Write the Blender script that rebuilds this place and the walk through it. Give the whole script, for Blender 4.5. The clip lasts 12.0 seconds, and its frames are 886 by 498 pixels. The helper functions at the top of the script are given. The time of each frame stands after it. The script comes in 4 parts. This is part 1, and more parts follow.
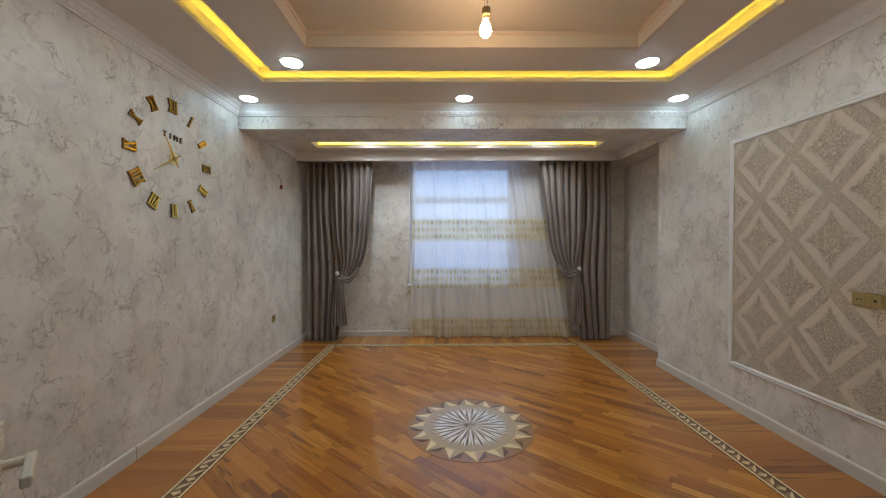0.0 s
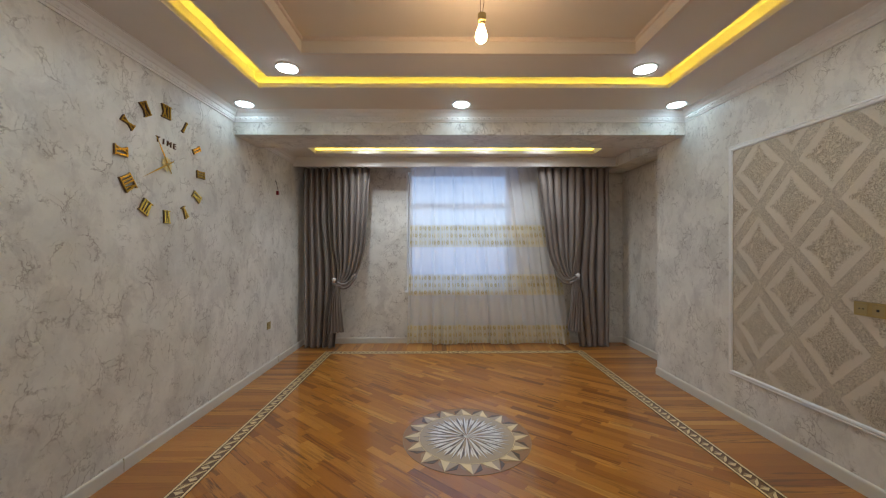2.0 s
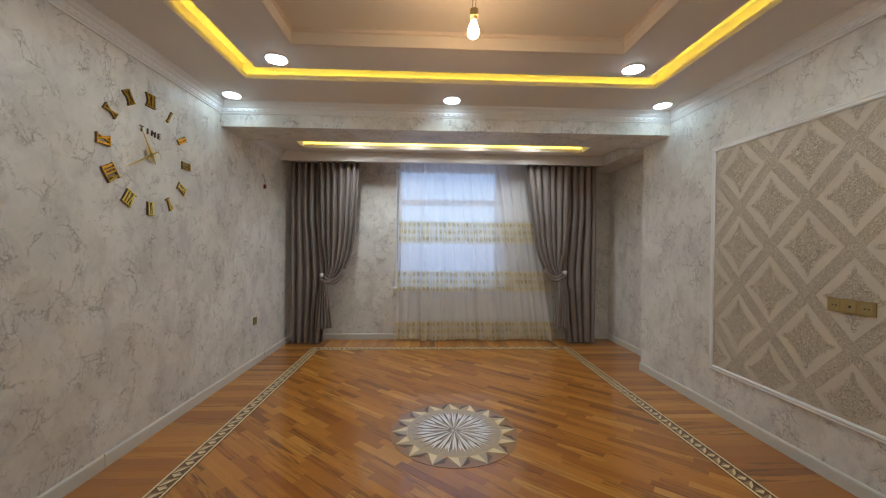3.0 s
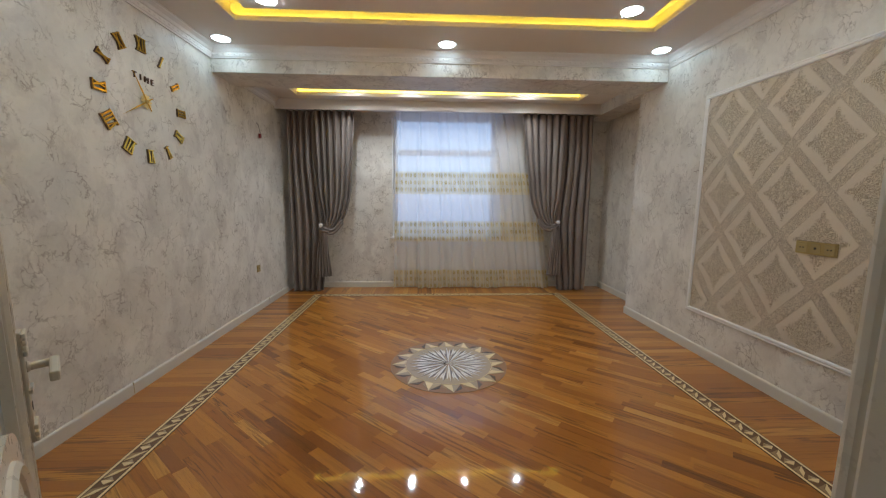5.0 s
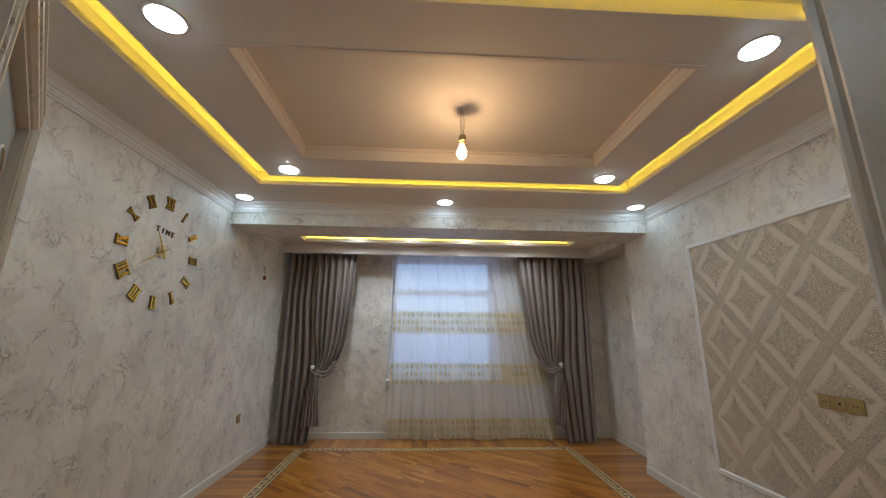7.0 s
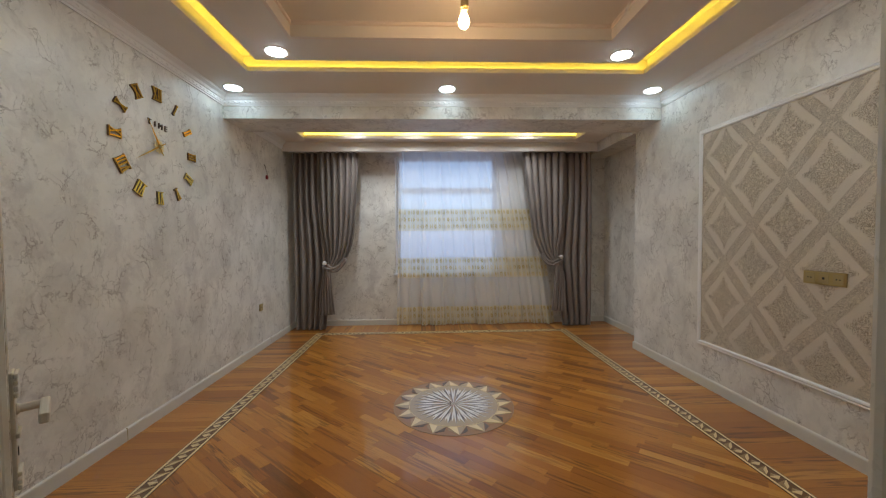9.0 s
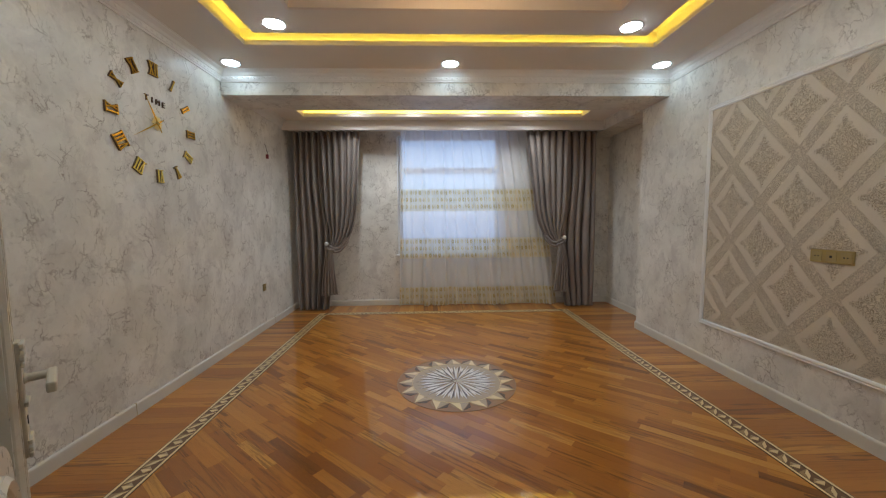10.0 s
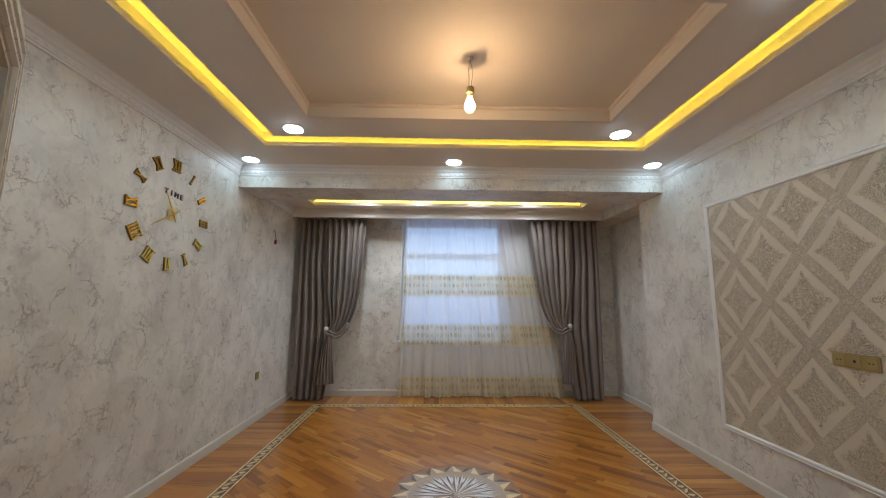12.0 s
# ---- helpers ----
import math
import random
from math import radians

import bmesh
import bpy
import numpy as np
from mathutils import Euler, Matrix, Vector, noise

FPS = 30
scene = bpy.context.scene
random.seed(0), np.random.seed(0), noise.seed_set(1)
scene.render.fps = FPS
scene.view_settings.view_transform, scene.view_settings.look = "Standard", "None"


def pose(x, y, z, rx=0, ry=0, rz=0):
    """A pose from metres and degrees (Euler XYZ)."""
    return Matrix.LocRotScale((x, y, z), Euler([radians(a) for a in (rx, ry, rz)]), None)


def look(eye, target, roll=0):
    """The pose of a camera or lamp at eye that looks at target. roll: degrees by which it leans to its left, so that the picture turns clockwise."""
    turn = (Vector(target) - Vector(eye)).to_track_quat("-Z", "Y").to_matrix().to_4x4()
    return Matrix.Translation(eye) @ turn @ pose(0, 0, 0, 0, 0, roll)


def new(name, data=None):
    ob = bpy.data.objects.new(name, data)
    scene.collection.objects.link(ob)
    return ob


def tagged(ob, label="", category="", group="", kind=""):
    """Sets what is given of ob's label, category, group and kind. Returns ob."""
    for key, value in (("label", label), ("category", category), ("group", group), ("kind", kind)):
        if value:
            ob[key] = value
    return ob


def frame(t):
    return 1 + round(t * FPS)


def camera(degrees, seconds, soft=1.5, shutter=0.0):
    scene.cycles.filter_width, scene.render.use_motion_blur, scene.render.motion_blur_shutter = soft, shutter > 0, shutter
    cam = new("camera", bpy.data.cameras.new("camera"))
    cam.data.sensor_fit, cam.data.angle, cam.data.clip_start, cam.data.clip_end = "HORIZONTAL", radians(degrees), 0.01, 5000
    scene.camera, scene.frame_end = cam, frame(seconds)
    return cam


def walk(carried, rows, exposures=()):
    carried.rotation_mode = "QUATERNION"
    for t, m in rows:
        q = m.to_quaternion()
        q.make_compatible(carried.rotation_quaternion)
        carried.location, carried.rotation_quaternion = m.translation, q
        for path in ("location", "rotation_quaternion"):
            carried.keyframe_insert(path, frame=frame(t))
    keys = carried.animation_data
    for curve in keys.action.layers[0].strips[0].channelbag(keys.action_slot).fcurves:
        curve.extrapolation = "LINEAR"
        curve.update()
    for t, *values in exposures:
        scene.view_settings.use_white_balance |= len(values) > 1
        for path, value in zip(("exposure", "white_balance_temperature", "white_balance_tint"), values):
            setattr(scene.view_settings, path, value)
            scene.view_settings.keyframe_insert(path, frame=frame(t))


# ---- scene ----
cam = camera(100.7, 12.0, soft=1.2)
PATH = [
    (0, (2.004, 0.104, 1.424), (2.017, 2.104, 1.392), -0.2),
    (0.5, (2.023, 0.131, 1.435), (2.116, 2.129, 1.449), -1.0),
    (1, (2.029, 0.14, 1.44), (2.089, 2.139, 1.451), -1.3),
    (1.5, (2.029, 0.147, 1.445), (2.086, 2.146, 1.45), -0.8),
    (2, (2.028, 0.141, 1.439), (2.045, 2.141, 1.435), -0.1),
    (2.5, (2.017, 0.149, 1.435), (2.093, 2.148, 1.424), 0.3),
    (4.3, (2.033, 0.015, 1.378), (2.116, 2.008, 1.228), 0.7),
    (4.5, (2.04, 0.003, 1.378), (2.11, 1.991, 1.171), 0.3),
    (5, (2.035, -0.003, 1.371), (2.129, 1.977, 1.106), 0.4),
    (5.5, (2.028, 0.009, 1.368), (2.147, 1.995, 1.165), 0.2),
    (6, (2.035, 0.021, 1.399), (2.152, 2.016, 1.476), 0.7),
    (6.5, (2.035, 0.008, 1.459), (2.129, 1.958, 1.891), 1.1),
    (7, (2.031, -0.003, 1.471), (2.13, 1.944, 1.917), 0.5),
    (9, (2.043, -0.002, 1.36), (2.118, 1.996, 1.295), -0.5),
    (9.5, (2.039, 0.008, 1.336), (2.117, 2.001, 1.192), -0.6),
    (10, (2.032, 0.015, 1.333), (2.097, 2.008, 1.172), -0.5),
    (10.5, (2.026, 0.023, 1.332), (2.094, 2.018, 1.201), -0.2),
    (11, (2.025, 0.026, 1.337), (2.088, 2.024, 1.281), 0.4),
    (11.5, (2.035, 0.038, 1.389), (2.093, 2.036, 1.455), 0.6),
    (12, (2.053, 0.039, 1.427), (2.095, 2.02, 1.695), 0.4),
]
walk(cam, [(t, look(eye, target, roll)) for t, eye, target, roll in PATH],
     exposures=[(0, 1.04, 6250, 10), (2.5, 1.05, 6350, 10), (4.5, 1.10, 6450, 10), (5.5, 1.12, 6450, 10), (6.5, 0.90, 6250, 10), (7.2, 0.88, 6220, 10), (9, 1.02, 6450, 10), (10.5, 1.05, 6400, 10), (12, 1.05, 6250, 10)])

# ---- world, daylight, exposure ----
world = bpy.data.worlds.new("sky")
world.use_nodes = True
scene.world = world
_wn = world.node_tree
_sky = _wn.nodes.new("ShaderNodeTexSky")
_sky.sky_type = "NISHITA"
_sky.sun_disc = False
_sky.sun_elevation, _sky.sun_rotation = radians(38), radians(200)
_wn.links.new(_sky.outputs[0], _wn.nodes["Background"].inputs[0])
_wn.nodes["Background"].inputs[1].default_value = 0.05

# daylight that falls in through the window opening
_d = bpy.data.lights.new("window_daylight", "AREA")
_d.shape, _d.size, _d.size_y, _d.energy, _d.color = "RECTANGLE", 1.5, 1.76, 2.4, (0.40, 0.56, 1.0)
_o = new("window_daylight", _d)
_o.matrix_world = look((2.325, 5.955, 1.70), (2.325, 0, 1.70))

SPOT, RING, BAY, BULB, COVE, SLOT = 50.0, 10.5, 36.0, 53.0, 6.0, 2.6   # strengths of the lamps

# ---- plan, in metres ----
XW, XE, XN = -0.02, 4.5, 4.82          # west wall, east wall, east wall of the window niche
YS, YB, YP, YN = 0.25, 3.82, 4.295, 5.72   # south wall, beam's front, pillar's corner, north wall
Z1, ZBEAM, ZBAY, ZSLOT, ZREC = 2.805, 2.575, 2.72, 2.93, 2.91
HALL_S = -1.6

# ---- materials ----
class Nodes:
    """A node material in the making."""
    def __init__(self, name):
        self.m = bpy.data.materials.new(name)
        self.m.use_nodes = True
        self.t = self.m.node_tree
        self.b = self.t.nodes["Principled BSDF"]

    def add(self, kind, **inputs):
        n = self.t.nodes.new("ShaderNode" + kind)
        for k, v in inputs.items():
            self.to(n.inputs[k.replace("_", " ")], v)
        return n

    def to(self, socket, v):
        if isinstance(v, bpy.types.NodeSocket):
            self.t.links.new(v, socket)
        elif v is not None:
            socket.default_value = v

    def math(self, op, a, b=None, c=None):
        n = self.t.nodes.new("ShaderNodeMath")
        n.operation = op
        for i, v in enumerate((a, b, c)):
            self.to(n.inputs[i], v)
        return n.outputs[0]

    def coords(self, scale=(1, 1, 1), kind="Object", shift=None):
        tc = self.add("TexCoord")
        mp = self.add("Mapping")
        self.to(mp.inputs["Vector"], tc.outputs[kind])
        mp.inputs["Scale"].default_value = scale
        if shift is not None:
            self.to(mp.inputs["Location"], shift)
        return mp.outputs[0]

    def noise(self, vec, scale, detail=4.0, rough=0.55, distort=0.0):
        n = self.add("TexNoise", Vector=vec, Scale=scale, Detail=detail, Roughness=rough, Distortion=distort)
        return n.outputs["Fac"]

    def ramp(self, fac, stops):
        n = self.add("ValToRGB", Fac=fac)
        e = n.color_ramp.elements
        while len(e) < len(stops):
            e.new(0.5)
        for el, (p, c) in zip(e, stops):
            el.position = p
            el.color = (*c, 1) if len(c) == 3 else c
        return n.outputs[0]

    def range(self, v, a, b, c=0.0, d=1.0):
        n = self.add("MapRange")
        self.to(n.inputs[0], v)
        for i, w in enumerate((a, b, c, d)):
            self.to(n.inputs[1 + i], w)
        return n.outputs[0]

    def mix(self, fac, a, b, how="MIX"):
        n = self.t.nodes.new("ShaderNodeMix")
        n.data_type, n.blend_type = "RGBA", how
        self.to(n.inputs[0], fac)
        self.to(n.inputs[6], (*a, 1) if isinstance(a, tuple) else a)
        self.to(n.inputs[7], (*b, 1) if isinstance(b, tuple) else b)
        return n.outputs[2]

    def bump(self, height, strength=0.2, distance=0.002):
        n = self.add("Bump", Height=height, Strength=strength, Distance=distance)
        self.to(self.b.inputs["Normal"], n.outputs[0])

    def done(self, color=None, rough=0.5, metal=0.0, coat=None, spec=None):
        if color is not None:
            self.to(self.b.inputs["Base Color"], (*color, 1) if isinstance(color, tuple) else color)
        self.to(self.b.inputs["Roughness"], rough)
        self.to(self.b.inputs["Metallic"], metal)
        if coat is not None:
            self.b.inputs["Coat Weight"].default_value, self.b.inputs["Coat Roughness"].default_value = coat
            self.b.inputs["Coat IOR"].default_value = 1.52
        if spec is not None:
            self.b.inputs["Specular IOR Level"].default_value = spec
        return self.m


def paint(name, color, rough=0.55, mottling=0.05, grain=60.0, bump=0.08):
    n = Nodes(name)
    v = n.coords()
    big, fine = n.noise(v, 1.7, 5), n.noise(v, grain, 3)
    dark = tuple(c * (1 - 2.2 * mottling) for c in color)
    light = tuple(min(1, c * (1 + mottling)) for c in color)
    n.bump(fine, bump, 0.002)
    return n.done(n.mix(big, dark, light), n.range(fine, 0.3, 0.7, rough - 0.05, rough + 0.08))


def marble_paper(name):
    """Pale grey wallpaper with clouds and fine branching veins."""
    n = Nodes(name)
    v = n.coords()
    warp = n.add("TexNoise", Vector=v, Scale=4.2, Detail=7.0, Roughness=0.60)
    off = n.add("VectorMath")
    off.operation = "MULTIPLY_ADD"
    n.to(off.inputs[0], warp.outputs["Color"])
    off.inputs[1].default_value = (0.30, 0.30, 0.30)
    n.to(off.inputs[2], v)
    # veins run steeply: squeeze the height
    sq = n.add("Mapping")
    n.to(sq.inputs["Vector"], off.outputs[0])
    sq.inputs["Scale"].default_value = (1.0, 1.0, 0.55)
    veins = []
    for scale, width in ((5.6, 0.024), (12.5, 0.050)):
        vo = n.t.nodes.new("ShaderNodeTexVoronoi")
        vo.feature = "DISTANCE_TO_EDGE"
        n.to(vo.inputs["Vector"], sq.outputs[0])
        vo.inputs["Scale"].default_value = scale
        veins.append(n.range(vo.outputs["Distance"], 0.0, width, 1.0, 0.0))
    vein = n.math("MAXIMUM", veins[0], n.math("MULTIPLY", veins[1], 0.75))
    where = n.range(n.noise(v, 5.2, 5, 0.72), 0.47, 0.58)
    vein = n.math("MULTIPLY", vein, where)
    clouds = n.noise(off.outputs[0], 2.4, 6, 0.62)
    halo = n.range(n.noise(sq.outputs[0], 6.5, 6, 0.7), 0.49, 0.66)
    base = n.ramp(clouds, [(0.28, (0.57, 0.55, 0.50)), (0.5, (0.72, 0.70, 0.645)), (0.72, (0.82, 0.80, 0.75))])
    base = n.mix(n.math("MULTIPLY", halo, 0.80), base, (0.54, 0.51, 0.475))
    col = n.mix(n.math("MULTIPLY", vein, 0.76), base, (0.20, 0.16, 0.125))
    fine = n.noise(v, 170, 2)
    n.bump(n.math("ADD", n.math("MULTIPLY", fine, 0.5), n.math("MULTIPLY", vein, -0.6)), 0.22, 0.0015)
    return n.done(col, n.range(clouds, 0.3, 0.7, 0.36, 0.5))


def lattice_paper(name):
    """Beige embossed wallpaper: a lattice of patterned bands with a serrated lozenge in each mesh."""
    n = Nodes(name)
    v = n.coords()
    sep = n.add("SeparateXYZ", Vector=v)
    jag = n.noise(v, 55, 3, 0.7)
    a = n.math("DIVIDE", n.math("SUBTRACT", sep.outputs[1], 2.43), 0.53)
    b = n.math("DIVIDE", n.math("SUBTRACT", sep.outputs[2], 1.742), 0.615)
    d = []
    for w in (n.math("ADD", a, b), n.math("SUBTRACT", a, b)):
        d.append(n.math("ABSOLUTE", n.math("SUBTRACT", n.math("FRACT", n.math("ADD", w, 100.5)), 0.5)))
    lo = n.math("MINIMUM", d[0], d[1])
    wob = n.math("MULTIPLY", n.math("SUBTRACT", jag, 0.5), 0.026)
    # scalloped outline of the lozenge
    sc = n.math("MULTIPLY", n.math("SINE", n.math("MULTIPLY", n.math("ADD", d[0], d[1]), 120.0)), 0.020)
    band = n.range(n.math("ADD", lo, wob), 0.088, 0.104, 1.0, 0.0)
    motif = n.range(n.math("ADD", n.math("ADD", lo, wob), sc), 0.236, 0.252)
    # little finials at the four ends of each lozenge
    f2 = n.math("ABSOLUTE", n.math("SUBTRACT", d[0], d[1]))
    tip = n.math("MULTIPLY", n.range(f2, 0.050, 0.062, 1.0, 0.0), n.range(n.math("ADD", n.math("ADD", lo, wob), sc), 0.185, 0.200))
    ear = n.math("MULTIPLY", n.range(n.math("ABSOLUTE", n.math("SUBTRACT", n.math("ADD", d[0], d[1]), 0.56)), 0.018, 0.030, 1.0, 0.0), n.range(n.math("ADD", lo, wob), 0.195, 0.210))
    pat = n.math("MAXIMUM", n.math("MAXIMUM", band, motif), n.math("MAXIMUM", tip, n.math("MULTIPLY", ear, 0.6)))
    # filigree of curling lines inside the pattern
    swirl = n.noise(v, 33, 2, 0.5, 1.0)
    curl = n.math("ABSOLUTE", n.math("SUBTRACT", n.math("FRACT", n.math("MULTIPLY", swirl, 8.0)), 0.5))
    grain = n.range(curl, 0.10, 0.30)
    weave = n.noise(n.coords((10, 30, 160)), 2.2, 3)
    ground = n.mix(weave, (0.58, 0.51, 0.41), (0.69, 0.615, 0.505))
    orn = n.mix(grain, (0.28, 0.225, 0.155), (0.71, 0.62, 0.48))
    col = n.mix(n.math("MULTIPLY", pat, n.math("SUBTRACT", 0.90, n.math("MULTIPLY", band, 0.26))), ground, orn)
    col = n.mix(n.range(n.noise(v, 2.0, 4), 0.3, 0.8, 0.0, 0.18), col, (0.46, 0.39, 0.31))
    n.bump(n.math("ADD", n.math("MULTIPLY", n.math("MULTIPLY", pat, grain), 1.0), n.math("MULTIPLY", weave, 0.25)), 0.9, 0.003)
    return n.done(col, 0.5)


def parquet(name, island=False, along_y=False, tone=1.0):
    """Oiled hardwood with a hard clear varnish; each strip differs."""
    n = Nodes(name)
    rnd = n.add("NewGeometry").outputs["Random Per Island"] if island else n.add("ObjectInfo").outputs["Random"]
    r2 = n.math("FRACT", n.math("MULTIPLY", rnd, 17.31))
    r3 = n.math("FRACT", n.math("MULTIPLY", rnd, 91.7))
    shift = n.add("CombineXYZ", X=n.math("MULTIPLY", r2, 9.0), Y=n.math("MULTIPLY", r3, 9.0))
    uv = n.add("UVMap")
    mp = n.add("Mapping")
    n.to(mp.inputs["Vector"], uv.outputs[0])
    n.to(mp.inputs["Location"], shift.outputs[0])
    mp.inputs["Scale"].default_value = (0.55, 11.0, 1.0)
    streak = n.noise(mp.outputs[0], 4.2, 6, 0.62, 0.7)
    fine = n.noise(mp.outputs[0], 38, 4, 0.7, 0.3)
    base = n.ramp(rnd, [(0.0, (0.17, 0.052, 0.007)), (0.08, (0.32, 0.104, 0.011)), (0.5, (0.43, 0.152, 0.016)), (0.88, (0.53, 0.212, 0.026)), (1.0, (0.62, 0.29, 0.052))])
    dark = n.range(streak, 0.50, 0.59)
    col = n.mix(n.math("MULTIPLY", dark, n.range(r3, 0.2, 1, 0.0, 0.85)), base, (0.08, 0.027, 0.005))
    col = n.mix(n.range(fine, 0.35, 0.75, 0.0, 0.30), col, (0.52, 0.215, 0.036))
    pore = n.add("Mapping")
    n.to(pore.inputs["Vector"], mp.outputs[0])
    pore.inputs["Scale"].default_value = (3.0, 7.0, 1.0)
    col = n.mix(n.range(n.noise(pore.outputs[0], 6.0, 3, 0.6), 0.53, 0.70, 0.0, 0.50), col, (0.22, 0.080, 0.014))
    n.bump(n.noise(n.coords(), 3.0, 3), 0.05, 0.004)
    return n.done(n.mix(1.0 - tone, col, (0, 0, 0)) if tone < 1 else col, n.range(fine, 0.3, 0.8, 0.36, 0.5), coat=(1.0, 0.045), spec=0.15)


def inlay(name, color, spread=0.25):
    n = Nodes(name)
    rnd = n.add("ObjectInfo").outputs["Random"]
    isl = n.add("NewGeometry").outputs["Random Per Island"]
    v = n.coords((1, 1, 1))
    g = n.noise(v, 55, 4, 0.65)
    k = n.math("MULTIPLY", n.math("ADD", n.math("ADD", rnd, isl), g), 0.333)
    lo, hi = tuple(c * (1 - spread) for c in color), tuple(min(1, c * (1 + spread)) for c in color)
    return n.done(n.mix(k, lo, hi), 0.35, coat=(1.0, 0.06), spec=0.2)


def fabric(name, color, sheen=0.4):
    n = Nodes(name)
    v = n.coords((1, 1, 0.12))
    slub = n.noise(v, 180, 3, 0.7)
    big = n.noise(n.coords(), 9, 4)
    c = n.mix(slub, tuple(x * 0.72 for x in color), tuple(x * 1.25 for x in color))
    c = n.mix(n.range(big, 0.3, 0.8, 0, 0.25), c, tuple(x * 0.7 for x in color))
    n.bump(slub, 0.25, 0.001)
    n.b.inputs["Sheen Weight"].default_value = sheen * 0.5
    n.b.inputs["Sheen Roughness"].default_value = 0.35
    return n.done(c, 0.55)


def sheer_fabric(name):
    """White voile with three embroidered gold bands."""
    n = Nodes(name)
    uv = n.add("UVMap")
    sep = n.add("SeparateXYZ", Vector=uv.outputs[0])
    u, z = sep.outputs[0], sep.outputs[1]
    def between(a, b):
        return n.math("MULTIPLY", n.math("GREATER_THAN", z, a), n.math("LESS_THAN", z, b))
    band = n.math("MAXIMUM", n.math("MAXIMUM", between(1.455, 1.785), between(0.74, 1.05)), between(-0.1, 0.30))
    # rows of lozenge medallions joined by drops
    row = n.math("FRACT", n.math("DIVIDE", z, 0.105))
    colm = n.math("FRACT", n.math("DIVIDE", u, 0.062))
    lz = n.math("ADD", n.math("MULTIPLY", n.math("ABSOLUTE", n.math("SUBTRACT", row, 0.5)), 1.0), n.math("ABSOLUTE", n.math("SUBTRACT", colm, 0.5)))
    loz = n.range(lz, 0.33, 0.40, 1.0, 0.0)
    hole = n.range(lz, 0.10, 0.14, 1.0, 0.0)
    col2 = n.math("ABSOLUTE", n.math("SUBTRACT", n.math("FRACT", n.math("DIVIDE", u, 0.031)), 0.5))
    stem = n.range(col2, 0.14, 0.20, 1.0, 0.0)
    line = n.range(n.math("ABSOLUTE", n.math("SUBTRACT", row, 0.5)), 0.44, 0.47)
    thread = n.range(n.noise(uv.outputs[0], 90, 3), 0.30, 0.46)
    orn = n.math("MULTIPLY", n.math("MAXIMUM", n.math("MAXIMUM", n.math("MULTIPLY", stem, 0.62), n.math("MULTIPLY", line, 0.30)), n.math("SUBTRACT", loz, n.math("MULTIPLY", hole, 0.6))), thread)
    orn = n.math("MULTIPLY", orn, band)
    gold = n.range(n.noise(uv.outputs[0], 7, 2), 0.40, 0.60)
    gcol = n.mix(gold, (0.70, 0.60, 0.34), (0.50, 0.38, 0.13))
    col = n.mix(orn, n.mix(n.math("MULTIPLY", band, 0.50), (0.94, 0.94, 0.94), (0.86, 0.78, 0.55)), gcol)
    dif = n.add("BsdfDiffuse", Color=col)
    tra = n.add("BsdfTranslucent", Color=col)
    body = n.add("MixShader", Fac=0.5)
    n.to(body.inputs[1], dif.outputs[0])
    n.to(body.inputs[2], tra.outputs[0])
    clear = n.add("BsdfTransparent")
    mesh_ = n.noise(uv.outputs[0], 260, 1)
    alpha = n.math("ADD", n.math("ADD", 0.60, n.math("MULTIPLY", mesh_, 0.12)), n.math("ADD", n.math("MULTIPLY", band, 0.10), n.math("MULTIPLY", orn, 0.30)))
    # scalloped, partly open lace at the hem
    mix = n.add("MixShader", Fac=alpha)
    n.to(mix.inputs[1], clear.outputs[0])
    n.to(mix.inputs[2], body.outputs[0])
    n.to(n.t.nodes["Material Output"].inputs[0], mix.outputs[0])
    return n.m


def metal(name, color, rough=0.2):
    n = Nodes(name)
    g = n.noise(n.coords(), 40, 3)
    return n.done(n.mix(g, tuple(c * 0.8 for c in color), color), n.range(g, 0.3, 0.7, rough, rough + 0.12), 1.0)


def bulb_glass(name, color, strength):
    """Clear bulb: some light leaves its wall, the rest passes through."""
    n = Nodes(name)
    em = n.add("Emission", Color=(*color, 1), Strength=strength)
    mix = n.add("MixShader", Fac=0.35)
    n.to(mix.inputs[1], n.add("BsdfTransparent").outputs[0])
    n.to(mix.inputs[2], em.outputs[0])
    n.to(n.t.nodes["Material Output"].inputs[0], mix.outputs[0])
    return n.m


def glow(name, color, strength):
    n = Nodes(name)
    n.b.inputs["Emission Color"].default_value = (*color, 1)
    n.b.inputs["Emission Strength"].default_value = strength
    return n.done((0.8, 0.8, 0.8), 0.4)


def window_glass(name):
    n = Nodes(name)
    n.b.inputs["Transmission Weight"].default_value = 1.0
    n.b.inputs["IOR"].default_value = 1.05
    return n.done((0.96, 0.98, 1.0), 0.0)


def frosted_glass(name):
    n = Nodes(name)
    v = n.coords((1, 1, 1))
    g = n.noise(v, 14, 4)
    tint = n.mix(g, (0.40, 0.46, 0.45), (0.58, 0.61, 0.58))
    n.bump(n.noise(v, 120, 2), 0.15, 0.001)
    n.b.inputs["Transmission Weight"].default_value = 0.35
    return n.done(tint, 0.38)


def carved(name, color):
    """Cream lacquer with gold-brown patina left in fine carving."""
    n = Nodes(name)
    v = n.coords((1, 1, 1))
    w = n.noise(v, 48, 4, 0.7, 1.2)
    pat = n.range(w, 0.50, 0.60)
    n.bump(w, 0.6, 0.004)
    return n.done(n.mix(n.math("MULTIPLY", pat, 0.75), color, (0.30, 0.215, 0.12)), 0.35)


